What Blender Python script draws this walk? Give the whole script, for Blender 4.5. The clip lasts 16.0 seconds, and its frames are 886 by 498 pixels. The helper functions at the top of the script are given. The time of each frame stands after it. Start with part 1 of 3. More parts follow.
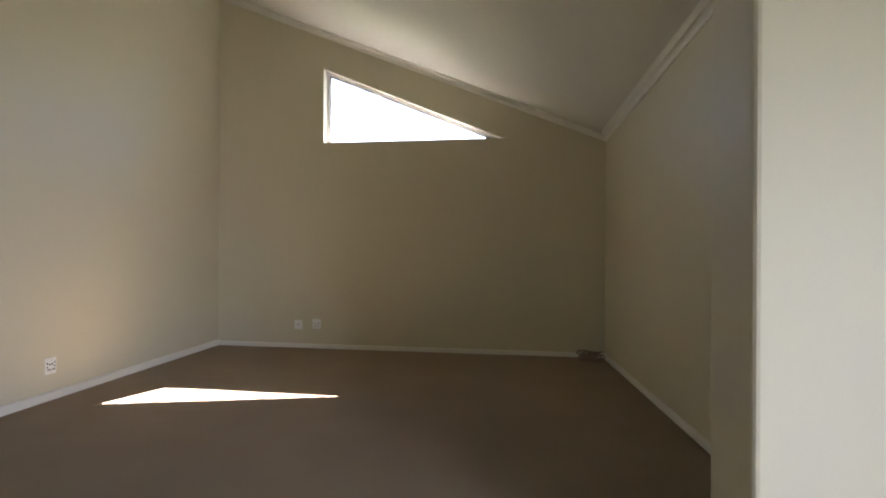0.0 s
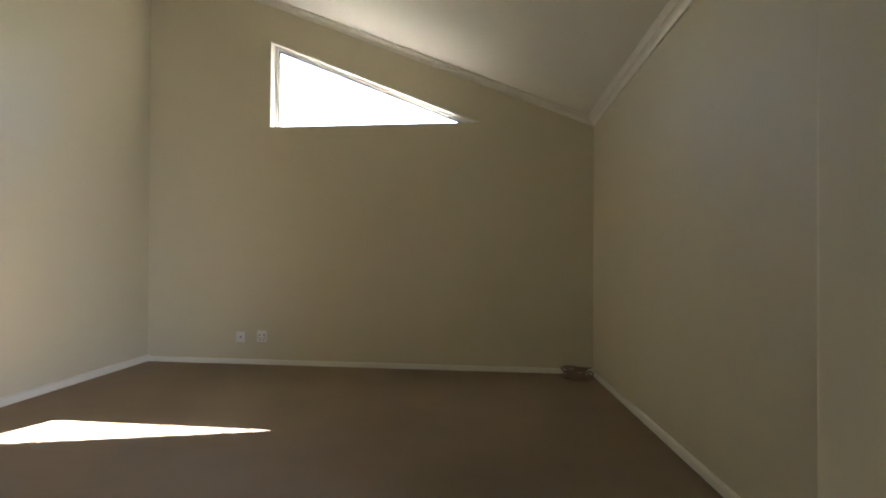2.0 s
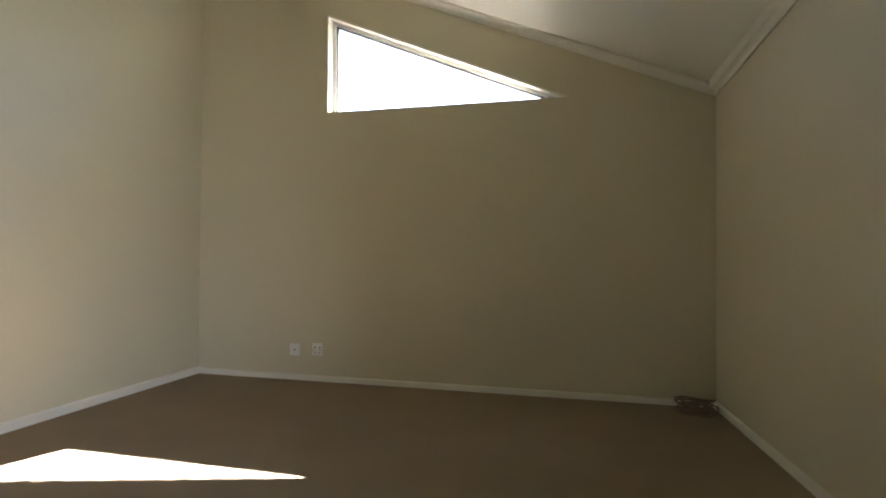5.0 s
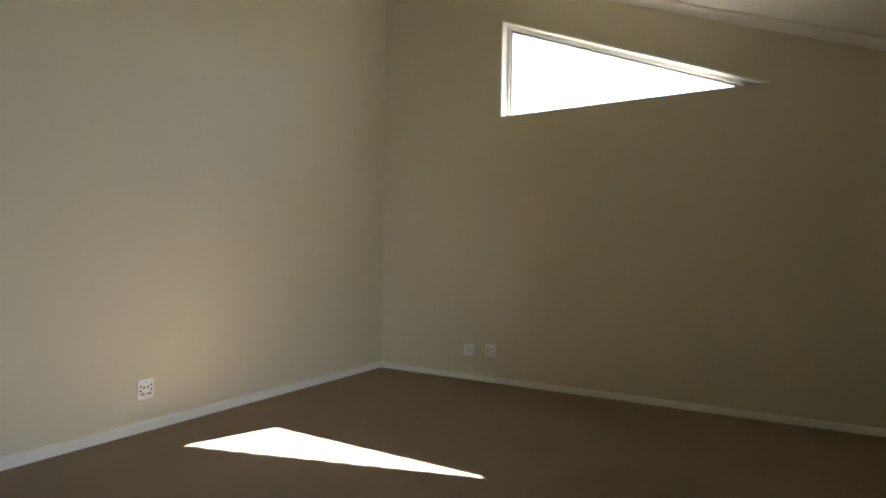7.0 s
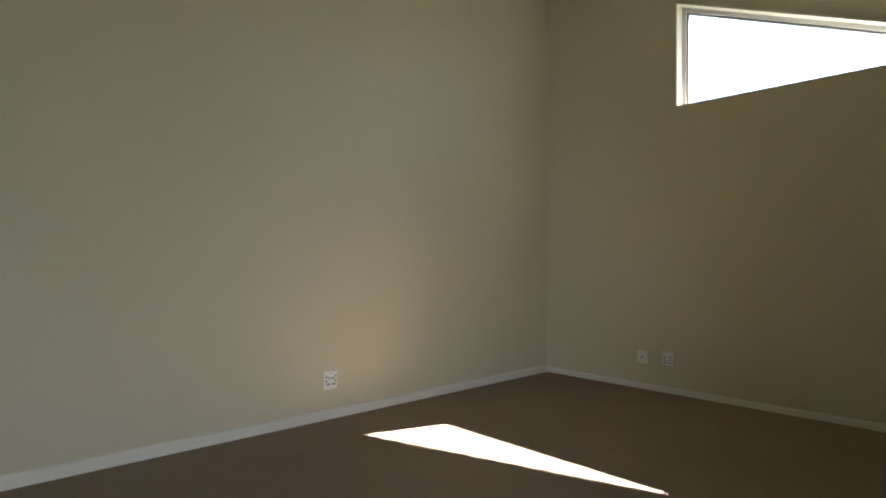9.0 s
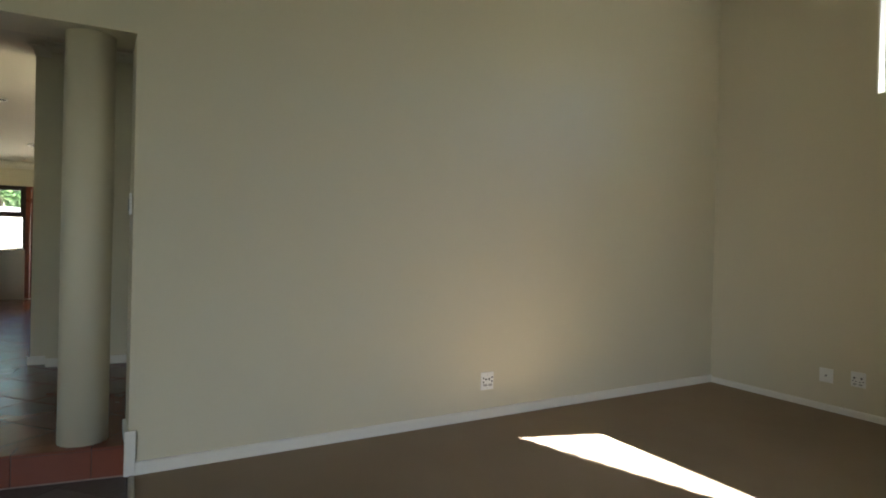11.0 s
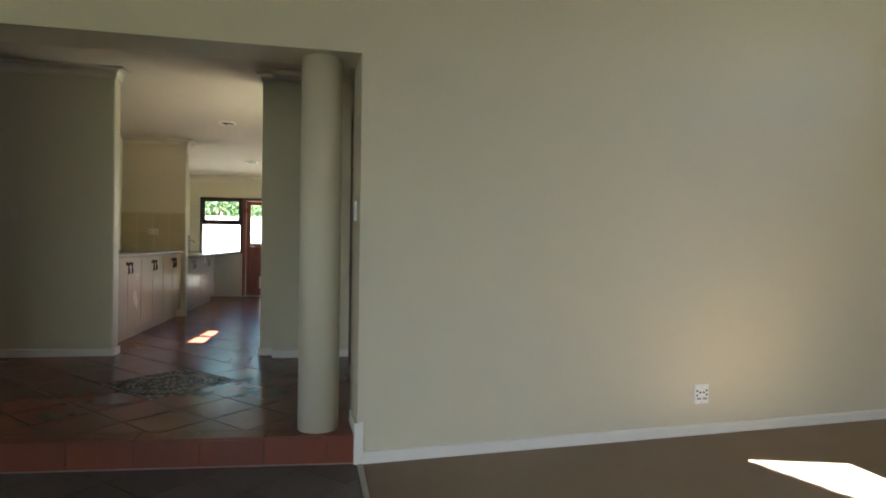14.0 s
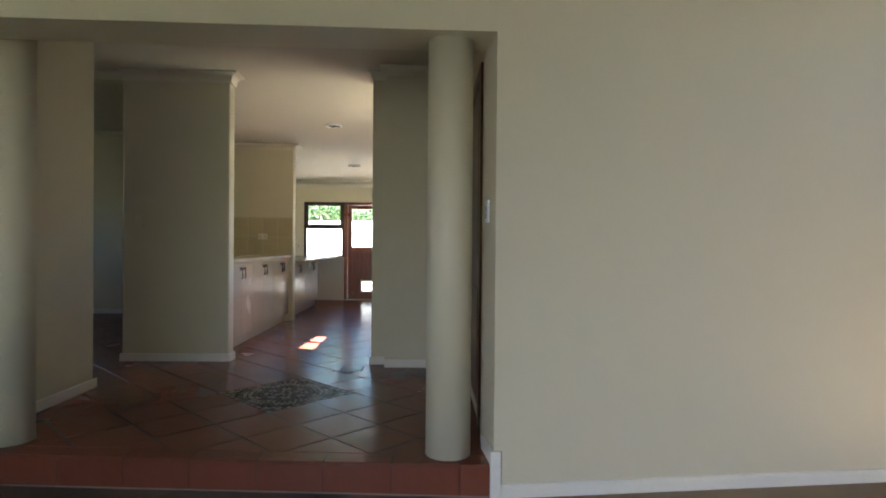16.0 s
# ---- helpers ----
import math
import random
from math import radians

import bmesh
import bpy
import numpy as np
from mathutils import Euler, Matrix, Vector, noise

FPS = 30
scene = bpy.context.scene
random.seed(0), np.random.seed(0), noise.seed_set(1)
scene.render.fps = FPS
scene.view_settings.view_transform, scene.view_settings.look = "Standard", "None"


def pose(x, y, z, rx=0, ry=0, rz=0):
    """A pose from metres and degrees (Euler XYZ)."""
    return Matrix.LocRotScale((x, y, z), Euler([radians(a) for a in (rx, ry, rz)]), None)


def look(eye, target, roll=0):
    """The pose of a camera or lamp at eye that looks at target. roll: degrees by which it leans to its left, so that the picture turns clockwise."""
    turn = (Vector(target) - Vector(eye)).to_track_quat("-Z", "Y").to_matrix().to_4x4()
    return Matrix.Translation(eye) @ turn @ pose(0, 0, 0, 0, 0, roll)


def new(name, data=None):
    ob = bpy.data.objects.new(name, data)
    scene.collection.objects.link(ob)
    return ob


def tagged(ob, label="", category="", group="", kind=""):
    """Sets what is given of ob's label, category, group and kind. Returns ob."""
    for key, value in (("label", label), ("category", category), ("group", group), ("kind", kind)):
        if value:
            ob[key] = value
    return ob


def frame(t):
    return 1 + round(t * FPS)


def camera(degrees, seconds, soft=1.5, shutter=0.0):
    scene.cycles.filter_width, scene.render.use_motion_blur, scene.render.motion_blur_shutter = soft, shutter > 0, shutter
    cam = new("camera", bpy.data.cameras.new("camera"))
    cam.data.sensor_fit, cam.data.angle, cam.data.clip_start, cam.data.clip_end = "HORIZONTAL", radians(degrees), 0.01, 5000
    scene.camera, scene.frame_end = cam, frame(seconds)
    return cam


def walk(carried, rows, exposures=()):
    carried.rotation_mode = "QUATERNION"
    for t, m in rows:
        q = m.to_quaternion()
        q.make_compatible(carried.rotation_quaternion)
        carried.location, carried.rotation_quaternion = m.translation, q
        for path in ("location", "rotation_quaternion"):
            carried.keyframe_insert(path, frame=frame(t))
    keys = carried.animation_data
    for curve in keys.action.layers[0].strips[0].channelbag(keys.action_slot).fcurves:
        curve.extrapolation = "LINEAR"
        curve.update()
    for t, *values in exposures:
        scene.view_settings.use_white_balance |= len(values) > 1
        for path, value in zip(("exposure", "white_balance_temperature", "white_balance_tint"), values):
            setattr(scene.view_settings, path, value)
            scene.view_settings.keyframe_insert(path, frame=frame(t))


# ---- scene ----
cam = camera(75.2, 16.0, 1.9)
PATH = [
    (0, (3.557, -1.628, 1.165), (3.236, 0.346, 1.166), 0.3),
    (0.5, (3.589, -1.416, 1.166), (3.281, 0.56, 1.169), 0.3),
    (1, (3.552, -1.215, 1.138), (3.269, 0.765, 1.152), 0.3),
    (1.5, (3.567, -0.978, 1.158), (3.285, 1.002, 1.164), 0.3),
    (2, (3.564, -0.767, 1.123), (3.313, 1.217, 1.141), 0.3),
    (2.5, (3.587, -0.532, 1.103), (3.365, 1.456, 1.129), 0.3),
    (3, (3.567, -0.327, 1.116), (3.353, 1.661, 1.141), 0.4),
    (5.5, (3.411, 0.122, 1.103), (2.756, 2.011, 1.137), 0.5),
    (6, (3.387, 0.124, 1.103), (2.598, 1.961, 1.138), 0.7),
    (6.5, (3.373, 0.107, 1.105), (2.46, 1.886, 1.139), 0.8),
    (7, (3.359, 0.103, 1.099), (2.316, 1.81, 1.136), 0.9),
    (7.5, (3.34, 0.111, 1.082), (2.184, 1.743, 1.123), 0.9),
    (8, (3.328, 0.112, 1.069), (2.056, 1.655, 1.114), 0.8),
    (8.5, (3.309, 0.11, 1.058), (1.938, 1.565, 1.108), 0.8),
    (9, (3.29, 0.114, 1.057), (1.821, 1.471, 1.108), 0.7),
    (11.5, (3.321, -0.024, 1.223), (1.511, 0.825, 1.204), 1.5),
    (12, (3.302, -0.049, 1.218), (1.452, 0.71, 1.201), 1.4),
    (12.5, (3.281, -0.089, 1.214), (1.401, 0.594, 1.198), 1.3),
    (13, (3.248, -0.126, 1.21), (1.342, 0.478, 1.196), 1.2),
    (13.5, (3.225, -0.18, 1.209), (1.296, 0.348, 1.193), 1.0),
    (14, (3.168, -0.242, 1.211), (1.216, 0.195, 1.192), 0.9),
    (14.5, (3.1, -0.298, 1.207), (1.133, 0.065, 1.189), 0.8),
    (15, (3.018, -0.341, 1.208), (1.039, -0.047, 1.191), 0.8),
    (15.5, (2.891, -0.391, 1.204), (0.904, -0.17, 1.189), 0.7),
    (16, (2.747, -0.44, 1.215), (0.752, -0.304, 1.201), 0.5),
]
EXPOSURE = ((0.0, 4.40, 6340, 17), (1.5, 4.56, 6330, 15), (3.0, 4.68, 6330, 14), (5.5, 4.47, 6400, 12), (7.0, 4.21, 6440, 11), (9.0, 3.92, 6460, 9), (12.5, 4.31, 6270, 7), (14.5, 4.5, 6190, 10), (16.0, 4.65, 6090, 14))
walk(cam, [(t, look(eye, target, roll)) for t, eye, target, roll in PATH], exposures=EXPOSURE)

# ---------------------------------------------------------------- light
world = bpy.data.worlds.new("sky")
scene.world = world
world.use_nodes = True
wn = world.node_tree.nodes
sky = wn.new("ShaderNodeTexSky")
sky.sky_type = "NISHITA"
sky.sun_disc = False
sky.ozone_density = 3.0
SUN = Vector((0.25, 0.86, 1.0)).normalized()
sky.sun_elevation = math.asin(SUN.z)
sky.sun_rotation = math.atan2(SUN.x, SUN.y)
world.node_tree.links.new(sky.outputs[0], wn["Background"].inputs[0])
wn["Background"].inputs[1].default_value = 0.06

sun = new("sun", bpy.data.lights.new("sun", "SUN"))
sun.data.energy = 5.0
sun.data.angle = radians(0.5)
sun.data.color = (1.0, 0.98, 0.95)
sun.matrix_world = look(SUN * 30, (0, 0, 0))


def window_light(name, eye, target, w, h, power, color=(0.86, 0.93, 1.0)):
    """Sky light that comes in by an opening."""
    lamp = new(name, bpy.data.lights.new(name, "AREA"))
    lamp.data.shape = "RECTANGLE"
    lamp.data.size, lamp.data.size_y, lamp.data.energy, lamp.data.color = w, h, power, color
    lamp.matrix_world = look(eye, target)
    return lamp


terrace = window_light("sky_by_terrace_door", (7.0, -3.1, 1.1), (1.0, 2.6, -0.6), 2.0, 2.0, 1.65, (0.76, 0.82, 1.0))
terrace.data.spread = radians(60)  # lamp for the unseen door, narrowed to keep its light off the hall walls
window_light("sky_by_kitchen_window", (-3.1, 0.4, 1.45), (-3.3, -1.6, 1.2), 0.9, 0.7, 0.15, (1.0, 0.93, 0.80))
window_light("sky_by_hall_window", (-0.45, -5.6, 1.35), (4.0, 0.5, 1.35), 1.9, 1.1, 0.31, (0.95, 0.93, 1.0))

# ---------------------------------------------------------------- materials


def material(name, color, rough=0.6, metal=0.0, spec=0.5, scale=3.0, vary=0.08, fine=60.0, bump=0.15, dist=0.002, coat=0.0, rand=0.0, stain=None):
    """Paint, stone, wood: a base colour with broad variation, fine grain and relief."""
    m = bpy.data.materials.new(name)
    m.use_nodes = True
    n, l = m.node_tree.nodes, m.node_tree.links
    b = n["Principled BSDF"]
    b.inputs["Roughness"].default_value = rough
    b.inputs["Metallic"].default_value = metal
    b.inputs["Specular IOR Level"].default_value = spec
    b.inputs["Coat Weight"].default_value = coat
    b.inputs["Coat Roughness"].default_value = 0.12
    geo = n.new("ShaderNodeNewGeometry")
    broad = n.new("ShaderNodeTexNoise")
    broad.inputs["Scale"].default_value, broad.inputs["Detail"].default_value = scale, 5
    grain = n.new("ShaderNodeTexNoise")
    grain.inputs["Scale"].default_value, grain.inputs["Detail"].default_value = fine, 3
    for t in (broad, grain):
        l.new(geo.outputs["Position"], t.inputs["Vector"])
    mix = n.new("ShaderNodeMix")
    mix.data_type, mix.blend_type = "RGBA", "MIX"
    dark = tuple(c * (1 - 2.2 * vary) for c in (stain or color))
    light = tuple(min(1, c * (1 + 1.4 * vary)) for c in color)
    mix.inputs["A"].default_value, mix.inputs["B"].default_value = (*dark, 1), (*light, 1)
    add = n.new("ShaderNodeMath")
    add.operation = "MULTIPLY_ADD"
    add.inputs[1].default_value, add.inputs[2].default_value = 0.45, 0.0
    l.new(grain.outputs[0], add.inputs[0])
    add2 = n.new("ShaderNodeMath")
    add2.operation = "MULTIPLY_ADD"
    add2.inputs[1].default_value = 0.55
    l.new(broad.outputs[0], add2.inputs[0])
    l.new(add.outputs[0], add2.inputs[2])
    last = add2
    if rand:
        info = n.new("ShaderNodeObjectInfo")
        add3 = n.new("ShaderNodeMath")
        add3.operation = "MULTIPLY_ADD"
        add3.inputs[1].default_value = rand
        l.new(info.outputs["Random"], add3.inputs[0])
        l.new(add2.outputs[0], add3.inputs[2])
        sub = n.new("ShaderNodeMath")
        sub.operation = "SUBTRACT"
        sub.inputs[1].default_value = rand / 2
        l.new(add3.outputs[0], sub.inputs[0])
        last = sub
    l.new(last.outputs[0], mix.inputs["Factor"])
    l.new(mix.outputs["Result"], b.inputs["Base Color"])
    rr = n.new("ShaderNodeMapRange")
    rr.inputs["To Min"].default_value, rr.inputs["To Max"].default_value = max(0.02, rough - 0.08), min(1, rough + 0.08)
    l.new(broad.outputs[0], rr.inputs["Value"])
    l.new(rr.outputs[0], b.inputs["Roughness"])
    if bump:
        bp = n.new("ShaderNodeBump")
        bp.inputs["Strength"].default_value, bp.inputs["Distance"].default_value = bump, dist
        l.new(grain.outputs[0], bp.inputs["Height"])
        l.new(bp.outputs[0], b.inputs["Normal"])
    return m


def wood(name, color, rough=0.35, along=2):
    """Stained timber with long grain."""
    m = material(name, color, rough, vary=0.1, bump=0)
    n, l = m.node_tree.nodes, m.node_tree.links
    geo = n.new("ShaderNodeNewGeometry")
    mp = n.new("ShaderNodeMapping")
    s = [45.0, 45.0, 45.0]
    s[along] = 2.5
    mp.inputs["Scale"].default_value = s
    l.new(geo.outputs["Position"], mp.inputs["Vector"])
    t = n.new("ShaderNodeTexNoise")
    t.inputs["Scale"].default_value, t.inputs["Detail"].default_value, t.inputs["Distortion"].default_value = 1.0, 4, 0.6
    l.new(mp.outputs[0], t.inputs["Vector"])
    ramp = n.new("ShaderNodeValToRGB")
    ramp.color_ramp.elements[0].position, ramp.color_ramp.elements[1].position = 0.3, 0.75
    ramp.color_ramp.elements[0].color = (*(c * 0.55 for c in color), 1)
    ramp.color_ramp.elements[1].color = (*(min(1, c * 1.25) for c in color), 1)
    l.new(t.outputs[0], ramp.inputs[0])
    l.new(ramp.outputs[0], n["Principled BSDF"].inputs["Base Color"])
    return m


PAINT = material("cream_wall_paint", (0.665, 0.607, 0.45), 0.55, vary=0.03, scale=1.2, fine=140, bump=0.12, dist=0.001)
CEILING = material("white_ceiling_paint", (0.77, 0.75, 0.67), 0.8, vary=0.02, fine=120, bump=0.1, dist=0.001)
# ceiling paint darkened and warmed to stand in for the hall's shade
HALL_CEILING = material("shade_toned_ceiling_paint", (0.62, 0.56, 0.46), 0.8, vary=0.03, fine=120, bump=0.1, dist=0.001)
CORNICE = material("cream_cornice_paint", (0.70, 0.65, 0.53), 0.6, vary=0.03, fine=120, bump=0.08, dist=0.001)
TRIM = material("white_gloss_trim", (0.82, 0.79, 0.71), 0.35, vary=0.04, fine=60, bump=0.05)
CARPET = material("brown_beige_carpet", (0.355, 0.274, 0.193), 0.95, spec=0.15, vary=0.14, scale=1.6, fine=420, bump=0.9, dist=0.006)
TERRA = material("terracotta_tile", (0.20, 0.062, 0.037), 0.24, spec=0.30, vary=0.08, scale=3, fine=22, bump=0.02, dist=0.001, rand=0.3)
GROUT = material("dark_grout", (0.032, 0.023, 0.019), 0.9, vary=0.1, fine=200, bump=0.4)
GROUT_LIGHT = material("pale_grout", (0.24, 0.19, 0.155), 0.9, vary=0.1, fine=200, bump=0.4)
PALE_JOINT = material("pale_joint", (0.30, 0.21, 0.17), 0.9, vary=0.15, scale=8)
RISER_JOINT = material("red_brown_grout", (0.13, 0.06, 0.045), 0.9, vary=0.2, fine=200, bump=0.4)
GROUT_GREY = material("grey_grout", (0.15, 0.135, 0.12), 0.9, vary=0.1, fine=200, bump=0.4)
SLATE = material("grey_floor_tile", (0.125, 0.112, 0.10), 0.45, vary=0.26, scale=9, fine=45, bump=0.3, dist=0.003, rand=0.3, stain=(0.12, 0.10, 0.085))
ALU = material("white_window_frame", (0.7, 0.7, 0.68), 0.4, vary=0.03)
PLASTIC = material("white_plastic", (0.86, 0.85, 0.81), 0.35, vary=0.02, bump=0)
SWITCH = material("cream_plastic", (0.70, 0.65, 0.53), 0.4, vary=0.02, bump=0)
HOLE = material("black_socket_hole", (0.02, 0.02, 0.02), 0.6, vary=0.02, bump=0)
ROCKER = material("grey_switch_rocker", (0.38, 0.37, 0.34), 0.4, vary=0.02, bump=0)
CABINET = material("cream_cabinet_board", (0.49, 0.40, 0.29), 0.25, vary=0.03, fine=80, bump=0.05)
WORKTOP = material("speckled_worktop", (0.42, 0.35, 0.26), 0.22, vary=0.25, fine=260, bump=0.05)
# for the added ledge: part metal, so that it throws sun upwards
LEDGE = material("sun_bounce_ledge", (0.20, 0.17, 0.13), 0.2, metal=0.2, vary=0.05, fine=120, bump=0)
IRON = material("black_iron_handle", (0.02, 0.018, 0.016), 0.4, metal=0.6, vary=0.1)
BRONZE = material("worn_bronze_handle", (0.22, 0.17, 0.12), 0.4, metal=0.4, vary=0.1)
WALLTILE = material("cream_wall_tile", (0.54, 0.46, 0.28), 0.07, vary=0.08, scale=8, fine=50, bump=0.06, rand=0.25)
MAHOGANY = wood("mahogany_stain", (0.24, 0.06, 0.03), 0.3)
DARKWOOD = wood("dark_window_timber", (0.045, 0.022, 0.014), 0.35)
BROWN = wood("brown_door_timber", (0.16, 0.085, 0.05), 0.4)
CABLE = material("pale_cable_sheath", (0.30, 0.21, 0.17), 0.5, vary=0.15, fine=30, bump=0)
MOSAIC_A = material("black_mosaic_stone", (0.03, 0.03, 0.032), 0.35, vary=0.2, rand=0.3)
MOSAIC_B = material("grey_mosaic_stone", (0.33, 0.29, 0.24), 0.4, vary=0.2, rand=0.4)
GARDEN_WALL = material("whitewashed_garden_wall", (0.77, 0.75, 0.67), 0.85, vary=0.08, scale=2)
ROOF = material("grey_roof_sheet", (0.25, 0.24, 0.23), 0.6, vary=0.1)
BARK = material("grey_brown_bark", (0.11, 0.08, 0.06), 0.9, vary=0.3, fine=40, bump=0.8)
LEAF = material("green_leaf", (0.065, 0.12, 0.03), 0.5, vary=0.3, scale=2, fine=20, rand=0.2)
PAVING = material("sunlit_paving", (0.42, 0.38, 0.33), 0.85, vary=0.1, scale=2)
LAWN = material("dry_grass", (0.13, 0.14, 0.085), 0.95, vary=0.2, scale=0.4)
RENDERED = material("outside_plaster", (0.7, 0.66, 0.57), 0.85, vary=0.06)
STEEL = material("brushed_steel", (0.6, 0.6, 0.6), 0.25, metal=1.0, vary=0.03)

GLASS = bpy.data.materials.new("clear_glass")
GLASS.use_nodes = True
gn, gl = GLASS.node_tree.nodes, GLASS.node_tree.links
clear, gloss, both, rim = gn.new("ShaderNodeBsdfTransparent"), gn.new("ShaderNodeBsdfGlossy"), gn.new("ShaderNodeMixShader"), gn.new("ShaderNodeFresnel")
clear.inputs["Color"].default_value = (0.95, 0.97, 0.96, 1)
gloss.inputs["Roughness"].default_value, rim.inputs["IOR"].default_value = 0.0, 1.3
gl.new(rim.outputs[0], both.inputs[0])
gl.new(clear.outputs[0], both.inputs[1])
gl.new(gloss.outputs[0], both.inputs[2])
gl.new(both.outputs[0], gn["Material Output"].inputs["Surface"])
LAMPGLASS = material("milky_lamp_glass", (0.75, 0.75, 0.72), 0.2, vary=0.02, bump=0)

# ---------------------------------------------------------------- mesh helpers
UNIT = Matrix.Identity(4)


def add_box(bm, x0, x1, y0, y1, z0, z1, bevel=0.0, m=None):
    """A box between two corners, with its edges rounded by bevel."""
    made = bmesh.ops.create_cube(bm, size=1.0)["verts"]
    for v in made:
        v.co = Vector((x0 if v.co.x < 0 else x1, y0 if v.co.y < 0 else y1, z0 if v.co.z < 0 else z1))
    if bevel:
        edges = list({e for v in made for e in v.link_edges})
        made = bmesh.ops.bevel(bm, geom=edges, offset=bevel, segments=2, affect="EDGES", profile=0.5)["verts"]
        made = list(made)
    if m is not None:
        bmesh.ops.transform(bm, matrix=m, verts=[v for v in made if v.is_valid])
    return bm


def box(x0, x1, y0, y1, z0, z1, bevel=0.0):
    return add_box(bmesh.new(), x0, x1, y0, y1, z0, z1, bevel)


def add_prism(bm, outline, axis, a, b):
    """An outline in the plane across an axis (x, y or z), drawn out from a to b."""
    def at(p, d):
        return {"x": (d, p[0], p[1]), "y": (p[0], d, p[1]), "z": (p[0], p[1], d)}[axis]
    lo = [bm.verts.new(at(p, a)) for p in outline]
    hi = [bm.verts.new(at(p, b)) for p in outline]
    n = len(outline)
    faces = [bm.faces.new(lo), bm.faces.new(hi[::-1])]
    for i in range(n):
        faces.append(bm.faces.new((lo[i], hi[i], hi[(i + 1) % n], lo[(i + 1) % n])))
    bmesh.ops.recalc_face_normals(bm, faces=faces)
    return bm


def prism(outline, axis, a, b):
    return add_prism(bmesh.new(), outline, axis, a, b)


def add_tube(bm, points, radius, sides=8, closed=False):
    """A round bar along points."""
    rings = []
    n = len(points)
    for i, p in enumerate(points):
        p = Vector(p)
        a, b = Vector(points[i - 1] if (i or closed) else p), Vector(points[(i + 1) % n] if (i < n - 1 or closed) else p)
        way = (b - a).normalized()
        side = way.cross((0, 0, 1))
        if side.length < 0.05:
            side = way.cross((0, 1, 0))
        side.normalize()
        up = side.cross(way)
        r = radius(i / max(1, n - 1)) if callable(radius) else radius
        rings.append([bm.verts.new(p + r * (math.cos(k * math.tau / sides) * side + math.sin(k * math.tau / sides) * up)) for k in range(sides)])
    for i in range(n if closed else n - 1):
        p, q = rings[i], rings[(i + 1) % n]
        for k in range(sides):
            bm.faces.new((p[k], p[(k + 1) % sides], q[(k + 1) % sides], q[k])).smooth = True
    if not closed:
        bm.faces.new(rings[0][::-1]), bm.faces.new(rings[-1])
    bmesh.ops.recalc_face_normals(bm, faces=bm.faces)
    return bm


def lathe(profile, sides=32):
    """A turned body: (radius, height) pairs from foot to top."""
    bm = bmesh.new()
    rings = [[bm.verts.new((r * math.cos(k * math.tau / sides), r * math.sin(k * math.tau / sides), z)) for k in range(sides)] for r, z in profile]
    for p, q in zip(rings, rings[1:]):
        for k in range(sides):
            bm.faces.new((p[k], p[(k + 1) % sides], q[(k + 1) % sides], q[k])).smooth = True
    bm.faces.new(rings[0][::-1]), bm.faces.new(rings[-1])
    return bm


def solid(name, bm, mat, m=UNIT, bevel=0.0):
    """One mesh object."""
    me = bpy.data.meshes.new(name)
    bm.to_mesh(me)
    bm.free()
    me.materials.append(mat)
    ob = new(name, me)
    ob.matrix_world = m
    if bevel:
        mod = ob.modifiers.new("edge", "BEVEL")
        mod.width, mod.segments, mod.limit_method = bevel, 3, "ANGLE"
    return ob


def part(name, bm, mat, parent, label="", m=UNIT):
    ob = solid(name, bm, mat, m)
    ob.parent = parent
    if label:
        tagged(ob, label)
    return ob


def thing(name, label, category, m=UNIT, group=""):
    return tagged(empty_at(name, m), label, category, group)


def empty_at(name, m):
    ob = new(name)
    ob.empty_display_size = 0.1
    ob.matrix_world = m
    return ob


def setting(name, bm, mat, label, m=UNIT, bevel=0.0, category=""):
    return tagged(solid(name, bm, mat, m, bevel), label, category or name.split("_")[0], kind="structure")


# ---------------------------------------------------------------- plan
# lounge: the gable wall faces -y at y = YF, the long wall starts at the origin, the carpet is z = 0
YF, ZS = 4.79, 0.155
LEFT = pose(0.008, 0, 0, 0, 0, 2.8)      # the long wall runs along its +y
HEAD = pose(0.008, 0, 0, 0, 0, -0.8)         # the beam over the opening runs along its -y
STEP = pose(0, 0, 0, 0, 0, -6.0)         # the edge of the raised floor runs along its -y
KIT = pose(0, 0, 0, 0, 0, -2.5)          # hall and kitchen run along its -x
RIGHT = pose(4.29, YF, 0, 0, 0, 5.3)     # the low side wall runs along its -y
VERGE_Z, VERGE_SLOPE = 3.752, 0.40      # underside of the roof verge over the window's tall end
ZR, SLOPE, FALL = 2.40, 0.405, 0.104   # ceiling height in the low corner, rise per metre across, fall towards the gable
KW = 2.95                                # top of the hall and kitchen walls
YB = -7.0                                # back of the hall


def kz(x):
    """The hall and kitchen ceiling, which falls a little away from the lounge."""
    return 2.73 + 0.058 * (x + 2.43)


def ceiling_z(x, y=YF):
    return ZR + SLOPE * (4.29 - x) + FALL * (YF - y)


# ---------------------------------------------------------------- lounge shell
setting("floor_carpet", prism([(-0.35, YF + 0.1), (4.9, YF + 0.1), (4.9, 0.45), (6.9, 0.45), (6.9, 0.02), (-0.05, 0.02)], "z", -0.12, 0.0), CARPET, "brown beige cut pile carpet, plain and clean", category="carpet floor")
bm = bmesh.new()
XL, XR = -0.6, 4.8
W0, W1, WZ0, WZ1 = 1.08, 3.225, 2.40, 3.287


def gable(x):
    return ceiling_z(x) + 0.25


